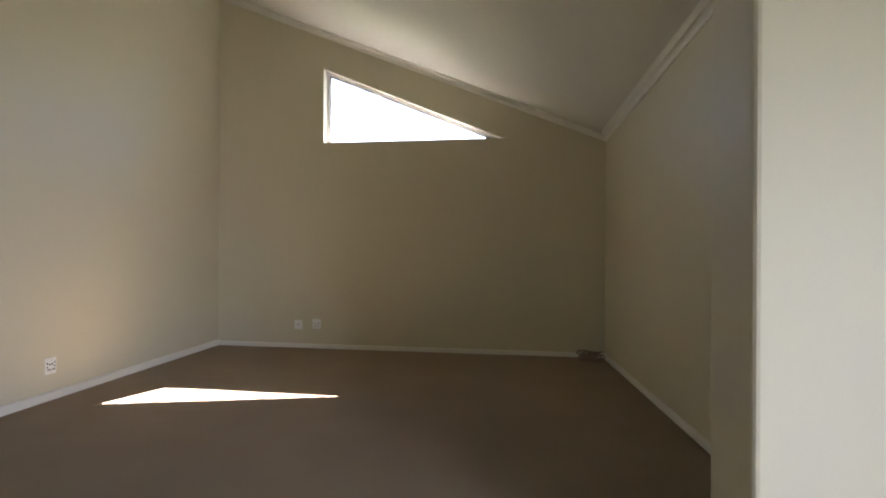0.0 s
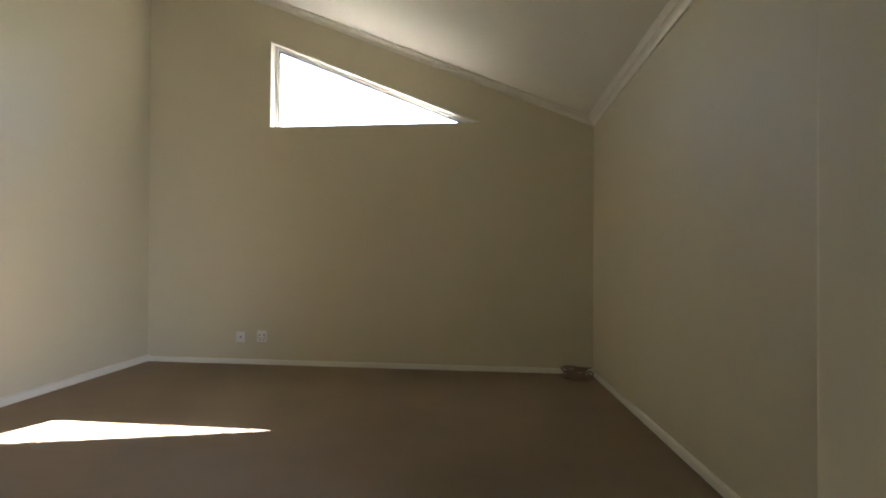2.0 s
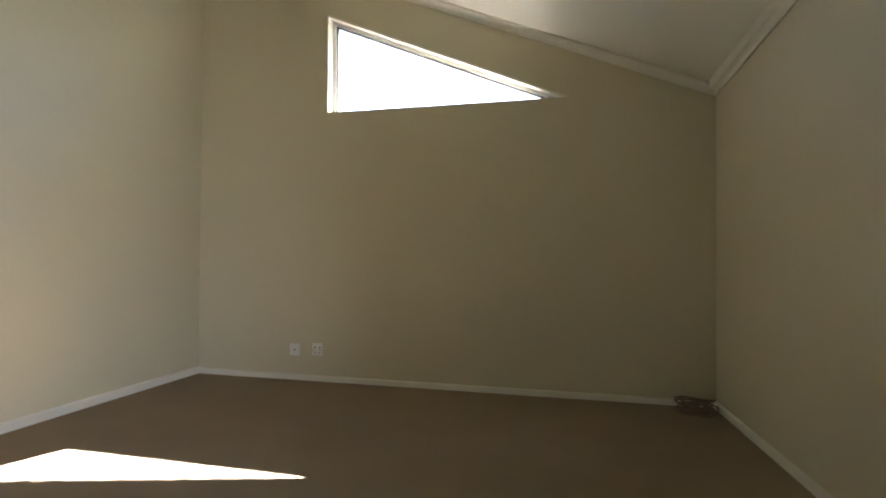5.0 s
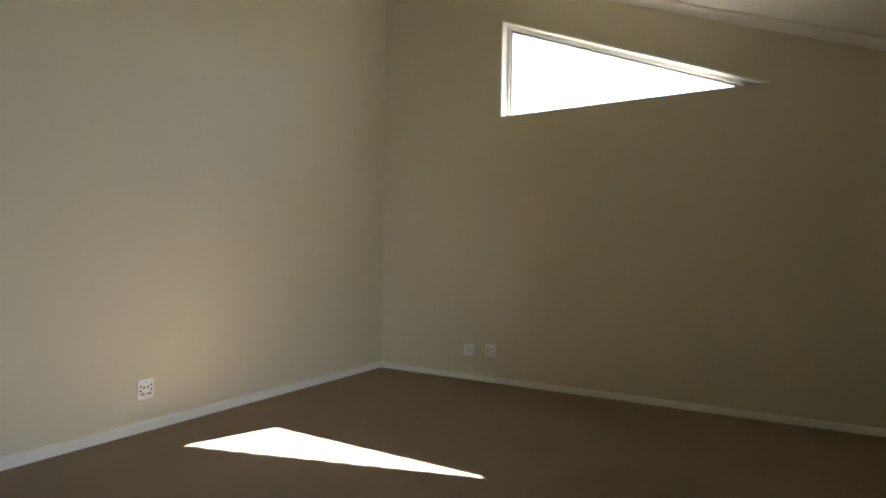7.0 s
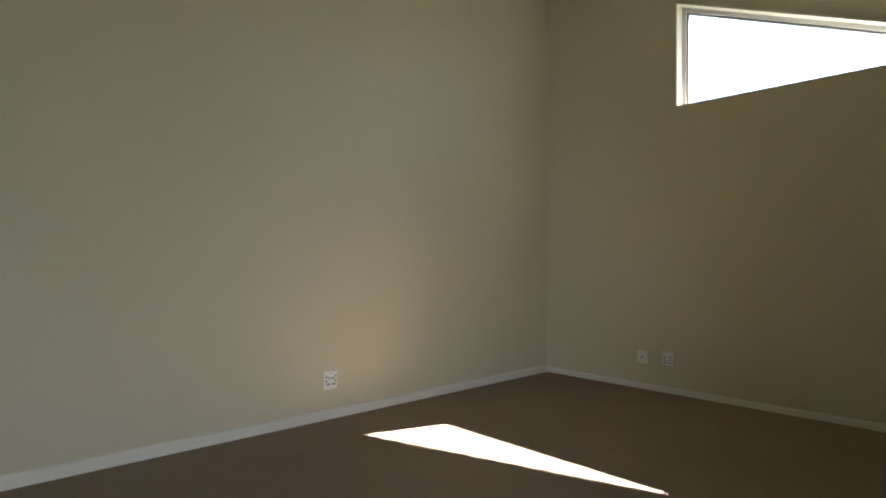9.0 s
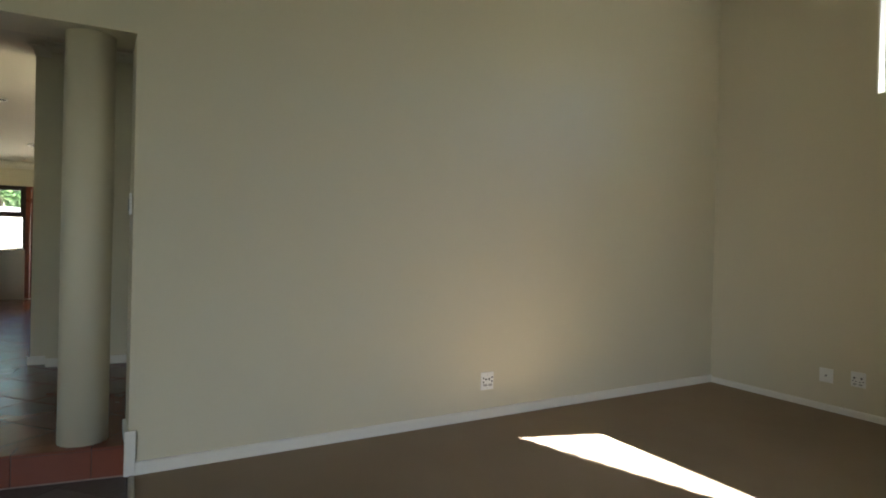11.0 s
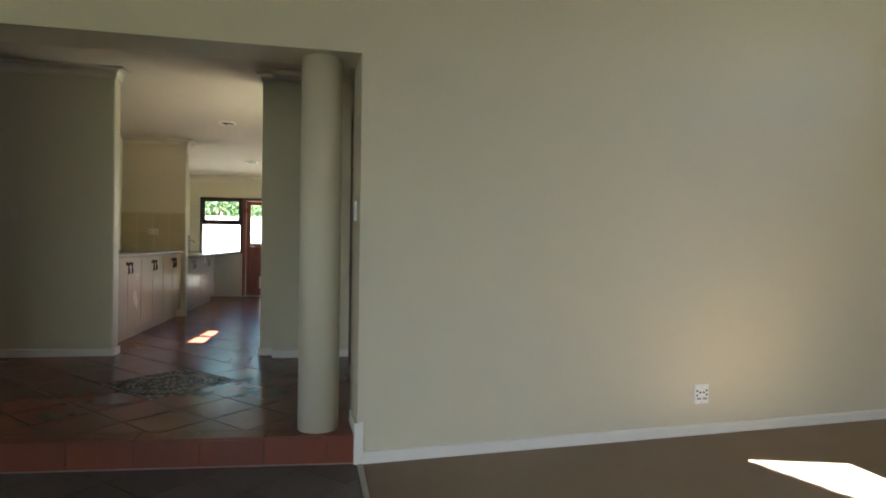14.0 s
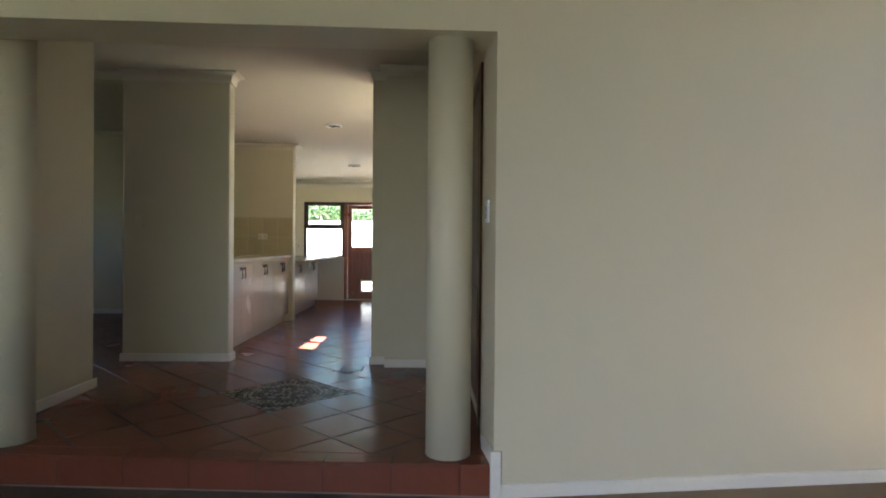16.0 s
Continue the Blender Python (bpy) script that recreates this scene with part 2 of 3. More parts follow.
TH = 0.17
add_prism(bm, [(XL, -0.1), (W0, -0.1), (W0, gable(W0)), (XL, gable(XL))], "y", YF, YF + TH)
add_prism(bm, [(W0, -0.1), (W1, -0.1), (W1, WZ0), (W0, WZ0)], "y", YF, YF + TH)
add_prism(bm, [(W0, WZ1), (W1, WZ0), (W1, gable(W1)), (W0, gable(W0))], "y", YF, YF + TH)
add_prism(bm, [(W1, -0.1), (XR, -0.1), (XR, gable(XR)), (W1, gable(W1))], "y", YF, YF + TH)
bmesh.ops.remove_doubles(bm, verts=bm.verts, dist=0.0001)
setting("wall_gable", bm, PAINT, "cream painted gable wall with a sharp triangular window", category="wall")

setting("wall_long", box(-0.36, 0, 0, 5.1, -0.1, 5.0), PAINT, "tall cream painted plaster wall", LEFT, category="wall")
setting("wall_beam", box(-0.30, 0, -2.78, 0.0, 2.24, 5.2), PAINT, "cream plaster beam wall over the opening", HEAD, category="wall")
bm = box(-0.30, 0, -4.6, -2.78, -0.1, 5.8)
add_box(bm, -0.30, 0, -7.3, -6.6, -0.1, 5.8)
add_box(bm, -0.30, 0, -6.6, -4.6, -0.1, 0.8)
add_box(bm, -0.30, 0, -6.6, -4.6, 1.95, 5.8)
setting("wall_long_south", bm, PAINT, "cream plaster wall with a window opening beyond the columns", HEAD, 0.012, "wall")
setting("wall_side", box(0, 0.2, -4.5, 0.1, -0.1, 3.6), PAINT, "low cream painted side wall", RIGHT, category="wall")
setting("wall_pier", prism([(4.165, 0.125), (6.9, 0.125), (6.9, 0.42), (4.130, 0.42)], "z", -0.1, 4.0), PAINT, "cream plaster pier with rounded corners", UNIT, 0.02, "wall")
bm = box(6.6, 6.8, -2.1, 0.125, -0.1, 4.0)
add_box(bm, 6.6, 6.8, YB, -4.1, -0.1, 4.0)
add_box(bm, 6.6, 6.8, -4.1, -2.1, 2.15, 4.0)
setting("wall_hall_east", bm, PAINT, "cream plaster wall with a wide terrace door opening", category="wall")
setting("wall_back", box(-0.6, 6.9, YB - 0.2, YB, -0.1, 5.8), PAINT, "plain cream plaster wall at the back of the hall", category="wall")
bm = bmesh.new()
under, over = [], []
for y in (YB - 0.2, YF + 0.16):
    for x in (-0.7, 4.75, 7.0):
        z = ceiling_z(min(x, 4.75), y)
        under.append(bm.verts.new((x, y, z)))
        over.append(bm.verts.new((x, y, z + 0.14)))
for i in (0, 1):
    bm.faces.new((under[i], under[i + 1], under[i + 4], under[i + 3]))
    bm.faces.new((over[i], over[i + 1], over[i + 4], over[i + 3]))
    for k in (0, 3):
        bm.faces.new((under[k + i], under[k + i + 1], over[k + i + 1], over[k + i]))
for k in (0, 2):
    bm.faces.new((under[k], under[k + 3], over[k + 3], over[k]))
bmesh.ops.recalc_face_normals(bm, faces=bm.faces)
setting("ceiling_lounge", bm, CEILING, "white sloping boarded ceiling", category="ceiling")

# roof verge over the gable: overlapping tile courses that step down the slope, each with a rounded nose
VERGE = 0.40
verge = tagged(empty_at("roof_verge", pose(0, YF, 0)), "grey tiled roof overhang above the gable wall", "roof", kind="structure")
COURSE = 0.132
for n in range(42):
    x = -0.6 + n * COURSE
    z = VERGE_Z + VERGE_SLOPE * (W0 - x)
    drop = VERGE_SLOPE * COURSE
    bm = prism([(x, z + 0.012), (x + 0.05, z + 0.004 - drop * 0.38), (x + 0.1, z - 0.008 - drop * 0.76), (x + COURSE - 0.004, z - 0.012 - drop), (x + COURSE, z - drop), (x + COURSE, z + 0.03 - drop), (x, z + 0.03)], "y", 0.10, TH + VERGE)
    part("roof_tile_course", bm, ROOF, verge)

# ---------------------------------------------------------------- hall and kitchen shell
setting("wall_stub", box(-2.56, -2.43, -3.05, -2.107, 0, KW), PAINT, "cream wall end beside the kitchen units", KIT, 0.012, "wall")
setting("wall_hall_west", box(-1.472, -0.30, -3.0, -2.75, 0, KW), PAINT, "short cream wall behind the column", KIT, 0.012, "wall")
bm = box(-2.6, -2.2, -0.697, -0.02, 0, KW)
add_box(bm, -2.6, -2.33, -0.822, -0.68, 0, KW)
setting("wall_hall_pier", bm, PAINT, "stepped cream wall pier at the kitchen entrance", KIT, category="wall")
setting("wall_hall_north", box(-2.6, -0.02, 0.0, 0.16, 0, KW), PAINT, "cream wall of the passage", KIT, category="wall")
setting("wall_passage", box(-6.1, -5.9, -7.0, -3.0, 0, KW), PAINT, "pale wall at the end of the side passage", KIT, category="wall")
setting("wall_kitchen_back", add_box(box(-8.3, -5.3, -3.1, -2.86, 0, KW), -5.3, -2.56, -3.1, -3.0, 0, KW), PAINT, "cream kitchen wall behind the units", KIT, category="wall")
setting("wall_divider", box(-5.34, -5.2, -3.05, -2.19, 0, KW), PAINT, "short cream wall between the kitchen units", KIT, 0.01, "wall")
bm = box(-8.36, -8.16, -3.0, -2.69, 0, KW)
add_box(bm, -8.36, -8.16, -2.69, -1.93, 0, 0.97)
add_box(bm, -8.36, -8.16, -2.69, -1.06, 2.01, KW)
add_box(bm, -8.36, -8.16, -1.06, 0.5, 0, KW)
setting("wall_kitchen_end", bm, PAINT, "cream kitchen end wall with window and back door", KIT, category="wall")
# unseen far side of the kitchen: two-light window, deep ledge added to bounce sun
bm = box(-8.16, -7.3, -0.15, 0.0, 0, KW)
add_box(bm, -6.5, -3.5, -0.15, 0.0, 0, KW)
add_box(bm, -7.3, -6.5, -0.15, 0.0, 0, 1.1)
add_box(bm, -7.3, -6.5, -0.15, 0.0, 1.75, KW)
add_box(bm, -2.7, -2.5, -0.15, 0.0, 0, KW)
add_box(bm, -3.5, -2.7, -0.15, 0.0, 0, 1.1)
add_box(bm, -3.5, -2.7, -0.15, 0.0, 2.06, KW)
add_box(bm, -3.14, -3.06, -0.15, 0.0, 1.1, 2.06)
setting("wall_kitchen_side", bm, PAINT, "cream kitchen wall with two windows", KIT, category="wall")
# the added ledge's edge also trims the sun patch on the floor
setting("ledge_kitchen_side", box(-7.7, -2.6, -0.69, -0.15, 0, 1.055), LEDGE, "deep polished ledge, unseen, added below the side windows to bounce sun", KIT, category="ledge")
# hall and kitchen ceiling, with its dimness in the colour
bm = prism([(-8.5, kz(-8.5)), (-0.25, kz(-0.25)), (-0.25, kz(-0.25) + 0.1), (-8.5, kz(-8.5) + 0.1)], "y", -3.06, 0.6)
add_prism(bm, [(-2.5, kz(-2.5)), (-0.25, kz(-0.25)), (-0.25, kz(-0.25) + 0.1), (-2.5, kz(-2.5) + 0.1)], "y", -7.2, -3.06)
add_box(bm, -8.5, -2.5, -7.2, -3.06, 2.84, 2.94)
setting("ceiling_kitchen", bm, HALL_CEILING, "plaster ceiling of hall and kitchen, its shade put into the paint colour", KIT, category="ceiling")
setting("wall_passage_head", box(-2.56, -2.43, -7.0, -3.05, 2.66, KW), PAINT, "cream plaster head over the passage opening", KIT, category="wall")
setting("floor_raised", prism([(-0.02, -0.02), (-8.6, 0.6), (-8.6, -7.0), (-0.78, -7.0), (-0.325, -2.9)], "z", -0.1, ZS - 0.0022), GROUT, "dark joints of the raised tiled floor", category="floor")
setting("floor_hall", prism([(-0.5, YB - 0.1), (6.9, YB - 0.1), (6.9, 0.0), (-0.02, 0.0)], "z", -0.12, -0.012), GROUT_GREY, "grey joints of the hall floor", category="floor")
# unseen end wall; its opening is added so that sky brightens the passage
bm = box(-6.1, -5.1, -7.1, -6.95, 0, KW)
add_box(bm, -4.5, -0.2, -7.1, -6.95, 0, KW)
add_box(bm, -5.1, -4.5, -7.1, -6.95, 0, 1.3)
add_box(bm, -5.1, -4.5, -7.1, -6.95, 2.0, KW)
setting("wall_passage_south", bm, PAINT, "plain cream end wall, unseen, with an opening added for passage light", KIT, category="wall")
setting("wall_passage_west", box(-8.3, -8.16, -7.0, -3.0, 0, KW), PAINT, "plain cream wall", KIT, category="wall")

# ---------------------------------------------------------------- outside
setting("ground", prism([(-400, -400), (400, -400), (400, 400), (-400, 400)], "z", -0.5, -0.14), LAWN, "short dry grass round the house", category="ground")
setting("yard_paving", box(-15.2, -8.37, -9, 6, -0.12, 0.08), PAVING, "sunlit pale yard paving behind the house", KIT, category="pavement")
setting("garden_wall", box(-13.4, -13.2, -12, 8, -0.1, 1.85), GARDEN_WALL, "whitewashed garden wall in full sun", KIT, 0.01, "garden wall")

# ---------------------------------------------------------------- columns
for cx, cy in ((-0.168, -0.208), (-0.45, -2.52)):
    col = tagged(solid("column", lathe([(0.114, ZS), (0.114, 2.30)], 48), PAINT, pose(cx, cy, 0)), "round smooth cream painted column on the step", "column", "columns in the opening")


# ---------------------------------------------------------------- trim of the lounge
def skirting(name, m, y0, y1, side=1, h=0.066, z=0.0, t=0.018):
    """A skirting board with a rounded top, along y of its frame; side: the way it faces."""
    out = [(0, z), (side * t, z), (side * t, z + h - 0.014), (side * t * 0.72, z + h - 0.004), (side * t * 0.3, z + h), (0, z + h)]
    return setting(name, prism(out, "y", y0, y1), TRIM, "white painted skirting board with a rounded top", m, category="skirting board")


def cornice(name, m, y0, y1, side, z, h=0.085, mat=None, rise=0.0):
    """A coved cornice along y of its frame under a ceiling at z; rise: how much the ceiling climbs away from the wall."""
    s = side * h / 0.085
    out = [(0, z + 0.02), (0, z - h), (s * 0.012, z - h), (s * 0.016, z - h * 0.82)]
    for k in range(1, 7):
        a = k / 7 * math.pi / 2
        out.append((s * (0.016 + 0.05 * (1 - math.cos(a))), z - h * 0.82 + h * 0.62 * math.sin(a)))
    out += [(s * 0.075, z - h * 0.16 + rise * abs(s) * 0.075), (s * 0.085, z - h * 0.1 + rise * abs(s) * 0.085), (s * 0.085, z + 0.02 + rise * abs(s) * 0.085)]
    ob = setting(name, prism(out, "y", y0, y1), mat or TRIM, "white coved plaster cornice", m, category="cornice")
    for p in ob.data.polygons:
        p.use_smooth = False
    return ob


GABLE = pose(4.29, YF, 0, 0, 0, 90)      # its +y runs to -x along the gable wall, its -x into the room
skirting("baseboard_long", LEFT, -0.004, 4.82, 1)
skirting("baseboard_gable", GABLE, 0.0, 4.56, -1, 0.05)
skirting("baseboard_side", RIGHT, -4.40, 0.0, -1, 0.054)
cornice("cornice_side", RIGHT @ pose(0, 0, ZR, -3.85), -4.42, 0.02, -1, 0.0, 0.065, rise=SLOPE)
# the gable cornice follows the slope
tilt = math.atan(SLOPE)
cornice("cornice_gable", Matrix.Translation((4.29, YF, ceiling_z(4.29))) @ pose(0, 0, 0, 0, 0, 90) @ pose(0, 0, 0, math.degrees(tilt), 0, 0), -0.02, 4.95, -1, 0.0, 0.06)
cornice("cornice_long", LEFT @ pose(0, 4.8, ceiling_z(-0.23), -4.9), -4.8, 0.02, 1, 0.0, 0.06, rise=-SLOPE)
setting("carpet_edge_strip", prism([(0.0, -0.004), (0.035, -0.004), (0.03, 0.004), (0.018, 0.006), (0.005, 0.004)], "x", 0.03, 6.6), material("brass_edge_strip", (0.42, 0.38, 0.31), 0.35, metal=0.5, vary=0.1), "pale metal strip at the carpet edge", category="floor strip")
# the raised end of the skirting beside the step
bm = box(-0.245, 0.018, -0.018, 0.0, 0.0 + ZS, ZS + 0.07, 0.004)
setting("baseboard_jamb", bm, TRIM, "white skirting board on the opening's jamb", LEFT, category="skirting board")
setting("baseboard_end", box(0.0, 0.019, -0.019, 0.034, 0.0, 0.228, 0.004), TRIM, "white upright end of the skirting board", LEFT, category="skirting board")

# gable window
win = tagged(empty_at("window_gable", pose(0, YF, 0)), "triangular white framed window, glass bright with sky", "window", kind="structure")
D0, D1 = TH - 0.075, TH - 0.02


def sash(inset, inset2):
    """Triangle outlines at two distances in from the opening."""
    def tri(d):
        k = (WZ1 - WZ0) / (W1 - W0)
        c = math.sqrt(1 + k * k)
        x0, z0 = W0 + d, WZ0 + d * 0.45
        return [(x0, z0), (W1 - (d * 0.45 + d * c) / k, z0), (x0, WZ1 - k * d - d * c)]
    a, b = tri(inset), tri(inset2)
    return a, b


def ring(bm, a, b, y0, y1):
    n = len(a)
    for i in range(n):
        j = (i + 1) % n
        add_prism(bm, [a[i], a[j], b[j], b[i]], "y", y0, y1)
    return bm


k = 0.012
bm = add_prism(bmesh.new(), [(W0, WZ0 + 0.004), (W0 + k, WZ0 + 0.004), (W0 + k, WZ1 - 0.02), (W0, WZ1)], "y", 0.002, D0)
add_prism(bm, [(W0 + k, WZ1 - 0.02), (W1 - 0.06, WZ0 + 0.008), (W1, WZ0 + 0.004), (W0, WZ1)], "y", 0.002, D0)
part("reveal", bm, TRIM, win, "white painted window reveal")
# sill is out of view; its tone sets the sun bounced onto the ceiling
part("sill", box(W0 + k, W1 - 0.012, 0.003, D0, WZ0 + 0.0005, WZ0 + 0.004), material("bounce_toned_sill", (0.62, 0.58, 0.50), 0.5, vary=0.1), win, "plain window sill, unseen from below, toned for the sun it bounces")
a, b = sash(0.0, 0.045)
part("frame", ring(bmesh.new(), a, b, D0, D1), ALU, win)
c, d = sash(0.047, 0.062)
part("glazing_bead", ring(bmesh.new(), c, d, D0 + 0.014, D1 - 0.012), material("grey_glazing_bead", (0.25, 0.25, 0.26), 0.5, vary=0.05), win, "thin dark glazing bead")
c, d = sash(0.05, 0.055)
pane = part("pane", prism(c, "y", D0 + 0.024, D0 + 0.028), GLASS, win, "clear glass pane")
pane.visible_shadow = False


# ---------------------------------------------------------------- sockets and switch
def plate(name, label, m, w, h, holes, rockers, category="socket", mat=None, mat2=None):
    """A wall plate in the x-z plane of its frame, facing -y."""
    ob = thing(name, label, category, m)
    part("plate", box(-w / 2, w / 2, -0.011, 0.0, -h / 2, h / 2, 0.003), mat or PLASTIC, ob)
    for x, z, r in holes:
        bm = bmesh.new()
        bmesh.ops.create_cone(bm, cap_ends=True, segments=12, radius1=r, radius2=r, depth=0.004, matrix=pose(x, -0.0115, z, 90))
        part("pin_hole", bm, HOLE, ob, "black pin hole")
    for x, z, rw, rh in rockers:
        part("switch_rocker", box(x - rw / 2, x + rw / 2, -0.0165, -0.010, z - rh / 2, z + rh / 2, 0.002), mat2 or ROCKER, ob, "switch rocker")
    return ob


TOP6 = [(-0.013, 0.012, 0.0068), (0.013, 0.012, 0.0068), (-0.036, 0.022, 0.0062), (-0.036, -0.006, 0.0062), (0.036, 0.024, 0.0062), (0.036, -0.004, 0.0062), (0.0, 0.044, 0.002), (0.0, -0.048, 0.002)]
plate("wall_socket", "white double power socket with two rocker switches on the long wall", LEFT @ pose(0.0, 2.222, 0.262, 0, 0, 90), 0.106, 0.124, TOP6, [(-0.022, -0.028, 0.03, 0.014), (0.022, -0.028, 0.03, 0.014)])
plate("aerial_socket", "white aerial outlet plate with one centre hole", pose(0.795, YF, 0.272), 0.1, 0.108, [(0.0, 0.0, 0.007)], [])
plate("wall_socket", "white power socket plate on the gable wall", pose(1.02, YF, 0.285), 0.1, 0.112, [(-0.024, 0.012, 0.007), (0.024, 0.012, 0.007), (-0.034, -0.012, 0.004), (-0.014, -0.014, 0.004), (0.014, -0.014, 0.004), (0.034, -0.012, 0.004)], [(-0.02, -0.035, 0.022, 0.01), (0.02, -0.035, 0.022, 0.01)])
plate("light_switch", "narrow white light switch on the opening's jamb", LEFT @ pose(-0.19, 0.0, 1.388), 0.07, 0.115, [], [(0.0, 0.012, 0.02, 0.03), (0.0, -0.022, 0.02, 0.03)], "light switch")

plate("light_switch", "cream light switch on the wall end by the kitchen", KIT @ pose(-2.43, -2.9, 1.40, 0, 0, 90), 0.07, 0.115, [], [(0.0, 0.0, 0.02, 0.03)], "light switch", SWITCH, SWITCH)

# ---------------------------------------------------------------- cable in the corner
coil = thing("cable_coil", "loosely coiled pale brown cable lying in the carpet corner", "cable", pose(4.11, 4.61, 0))
rng = random.Random(7)
for k in range(9):
    rx, ry, z0 = rng.uniform(0.09, 0.125), rng.uniform(0.065, 0.10), 0.008 + 0.0105 * k
    ox, oy, ph, wob = rng.uniform(-0.02, 0.02), rng.uniform(-0.02, 0.02), rng.uniform(0, 6), rng.uniform(0.002, 0.012)
    pts = [(ox + rx * math.cos(a), oy + ry * math.sin(a), max(0.007, z0 + wob * math.sin(2 * a + ph))) for a in [i * math.tau / 36 for i in range(36)]]
    part("loop", add_tube(bmesh.new(), pts, 0.0062, 6, True), CABLE, coil)
part("loose_end", add_tube(bmesh.new(), [(0.12, -0.02, 0.07), (0.15, -0.06, 0.06), (0.14, -0.10, 0.03), (0.09, -0.125, 0.008), (0.02, -0.13, 0.007)], 0.0062, 6), CABLE, coil)

# ---------------------------------------------------------------- trim of hall and kitchen
def kit_skirting(name, x0, x1, y0, y1, face):
    """Skirting on the raised floor; face: the side of the wall that it stands on."""
    t, h = 0.018, 0.07
    if face == "+x":
        bm = box(x1, x1 + t, y0, y1, ZS, ZS + h, 0.005)
    elif face == "+y":
        bm = box(x0, x1, y1, y1 + t, ZS, ZS + h, 0.005)
    else:
        bm = box(x0, x1, y0 - t, y0, ZS, ZS + h, 0.005)
    return setting(name, bm, TRIM, "white painted skirting board", KIT, category="skirting board")


kit_skirting("baseboard_stub", -2.56, -2.43, -3.065, -2.09, "+x")
kit_skirting("baseboard_stub_end", -2.56, -2.43, -3.05, -2.107, "+y")
kit_skirting("baseboard_hall_west", -1.49, -0.4, -3.0, -2.75, "+y")
kit_skirting("baseboard_pier", -2.6, -2.2, -0.697, -0.02, "+x")
kit_skirting("baseboard_pier_set_back", -2.6, -2.33, -0.84, -0.697, "+x")
kit_skirting("baseboard_passage", -6.1, -5.9, -7.0, -3.0, "+x")
kit_skirting("baseboard_hall_north", -2.18, -0.26, 0.0, 0.16, "-y")


def cornice_run(name, pts, side, h=0.085, z=None, depth=1.0):
    """A coved cornice that follows walls round their corners; side: 1 where the walls lie on the right hand of the run."""
    out = [(0, 0.02), (0, -h), (0.012, -h), (0.016, -h * 0.82)]
    for k in range(1, 7):
        a = k / 7 * math.pi / 2
        out.append((0.016 + 0.05 * (1 - math.cos(a)), -h * 0.82 + h * 0.62 * math.sin(a)))
    out += [(0.075, -h * 0.16), (0.085, -h * 0.1), (0.085, 0.02)]
    ways = [(Vector(q) - Vector(p)).normalized() for p, q in zip(pts, pts[1:])]
    normals = [Vector((-w.y, w.x)) * side for w in ways]
    bm = bmesh.new()
    rings = []
    for i, p in enumerate(pts):
        n1, n2 = normals[max(0, i - 1)], normals[min(len(normals) - 1, i)]
        mitre = (n1 + n2) / (1 + n1.dot(n2))
        top = z if z is not None else kz(p[0])
        rings.append([bm.verts.new((p[0] + mitre.x * u * depth, p[1] + mitre.y * u * depth, top + w)) for u, w in out])
    for r, q in zip(rings, rings[1:]):
        for k in range(len(out)):
            j = (k + 1) % len(out)
            bm.faces.new((r[k], r[j], q[j], q[k]))
    bm.faces.new(rings[0]), bm.faces.new(rings[-1][::-1])
    bmesh.ops.recalc_face_normals(bm, faces=bm.faces)
    return setting(name, bm, CORNICE, "cream painted coved cornice", KIT, category="cornice")


cornice_run("cornice_stub", [(-2.43, -3.05), (-2.43, -2.107), (-2.56, -2.107)], -1)
cornice_run("cornice_pier", [(-2.2, -0.0), (-2.2, -0.697), (-2.33, -0.697), (-2.33, -0.822), (-2.6, -0.822)], 1, 0.075, None, 0.6)
cornice_run("cornice_hall_north", [(-2.115, 0.0), (-0.3, 0.0)], -1)
cornice_run("cornice_divider", [(-5.2, -3.0), (-5.2, -2.19), (-5.34, -2.19)], -1, 0.07)
cornice_run("cornice_kitchen_end", [(-8.16, -2.86), (-8.16, 0.3)], -1, 0.11)
cornice_run("cornice_passage", [(-5.9, -7.0), (-5.9, -3.0)], -1, 0.08, 2.84)

# timber door in the passage wall, seen along its face
door = tagged(empty_at("door_passage", KIT), "closed brown timber door in a timber frame", "door", kind="structure")
for x0, x1, z0, z1 in ((-0.62, -0.54, ZS, 2.27), (-1.52, -1.44, ZS, 2.27), (-1.44, -0.62, 2.19, 2.27)):
    part("frame_member", box(x0, x1, -0.03, 0.02, z0, z1, 0.006), BROWN, door)
leaf = part("leaf", box(-1.44, -0.62, -0.012, 0.02, ZS + 0.004, 2.19, 0.003), BROWN, door)
for z0, z1 in ((ZS + 0.2, 0.95), (1.15, 2.05)):
    part("panel", box(-1.31, -0.75, -0.022, -0.01, z0, z1, 0.008), BROWN, leaf)

# ---------------------------------------------------------------- kitchen units
CT, CT2 = ZS + 0.9, ZS + 0.835           # tops of the two worktops


def handle(parent, x, z, mat=None):
    pts = [(x - 0.03, -2.232, z + 0.045), (x - 0.026, -2.208, z + 0.052), (x, -2.20, z + 0.056), (x + 0.014, -2.198, z + 0.035), (x + 0.008, -2.198, z + 0.0), (x - 0.006, -2.2, z - 0.04), (x - 0.012, -2.212, z - 0.055)]
    bm = add_tube(bmesh.new(), pts, 0.008, 6)
    add_box(bm, x - 0.038, x - 0.014, -2.235, -2.226, z + 0.025, z + 0.068, 0.003)
    return part("handle", bm, mat or IRON, parent, "iron drop handle")


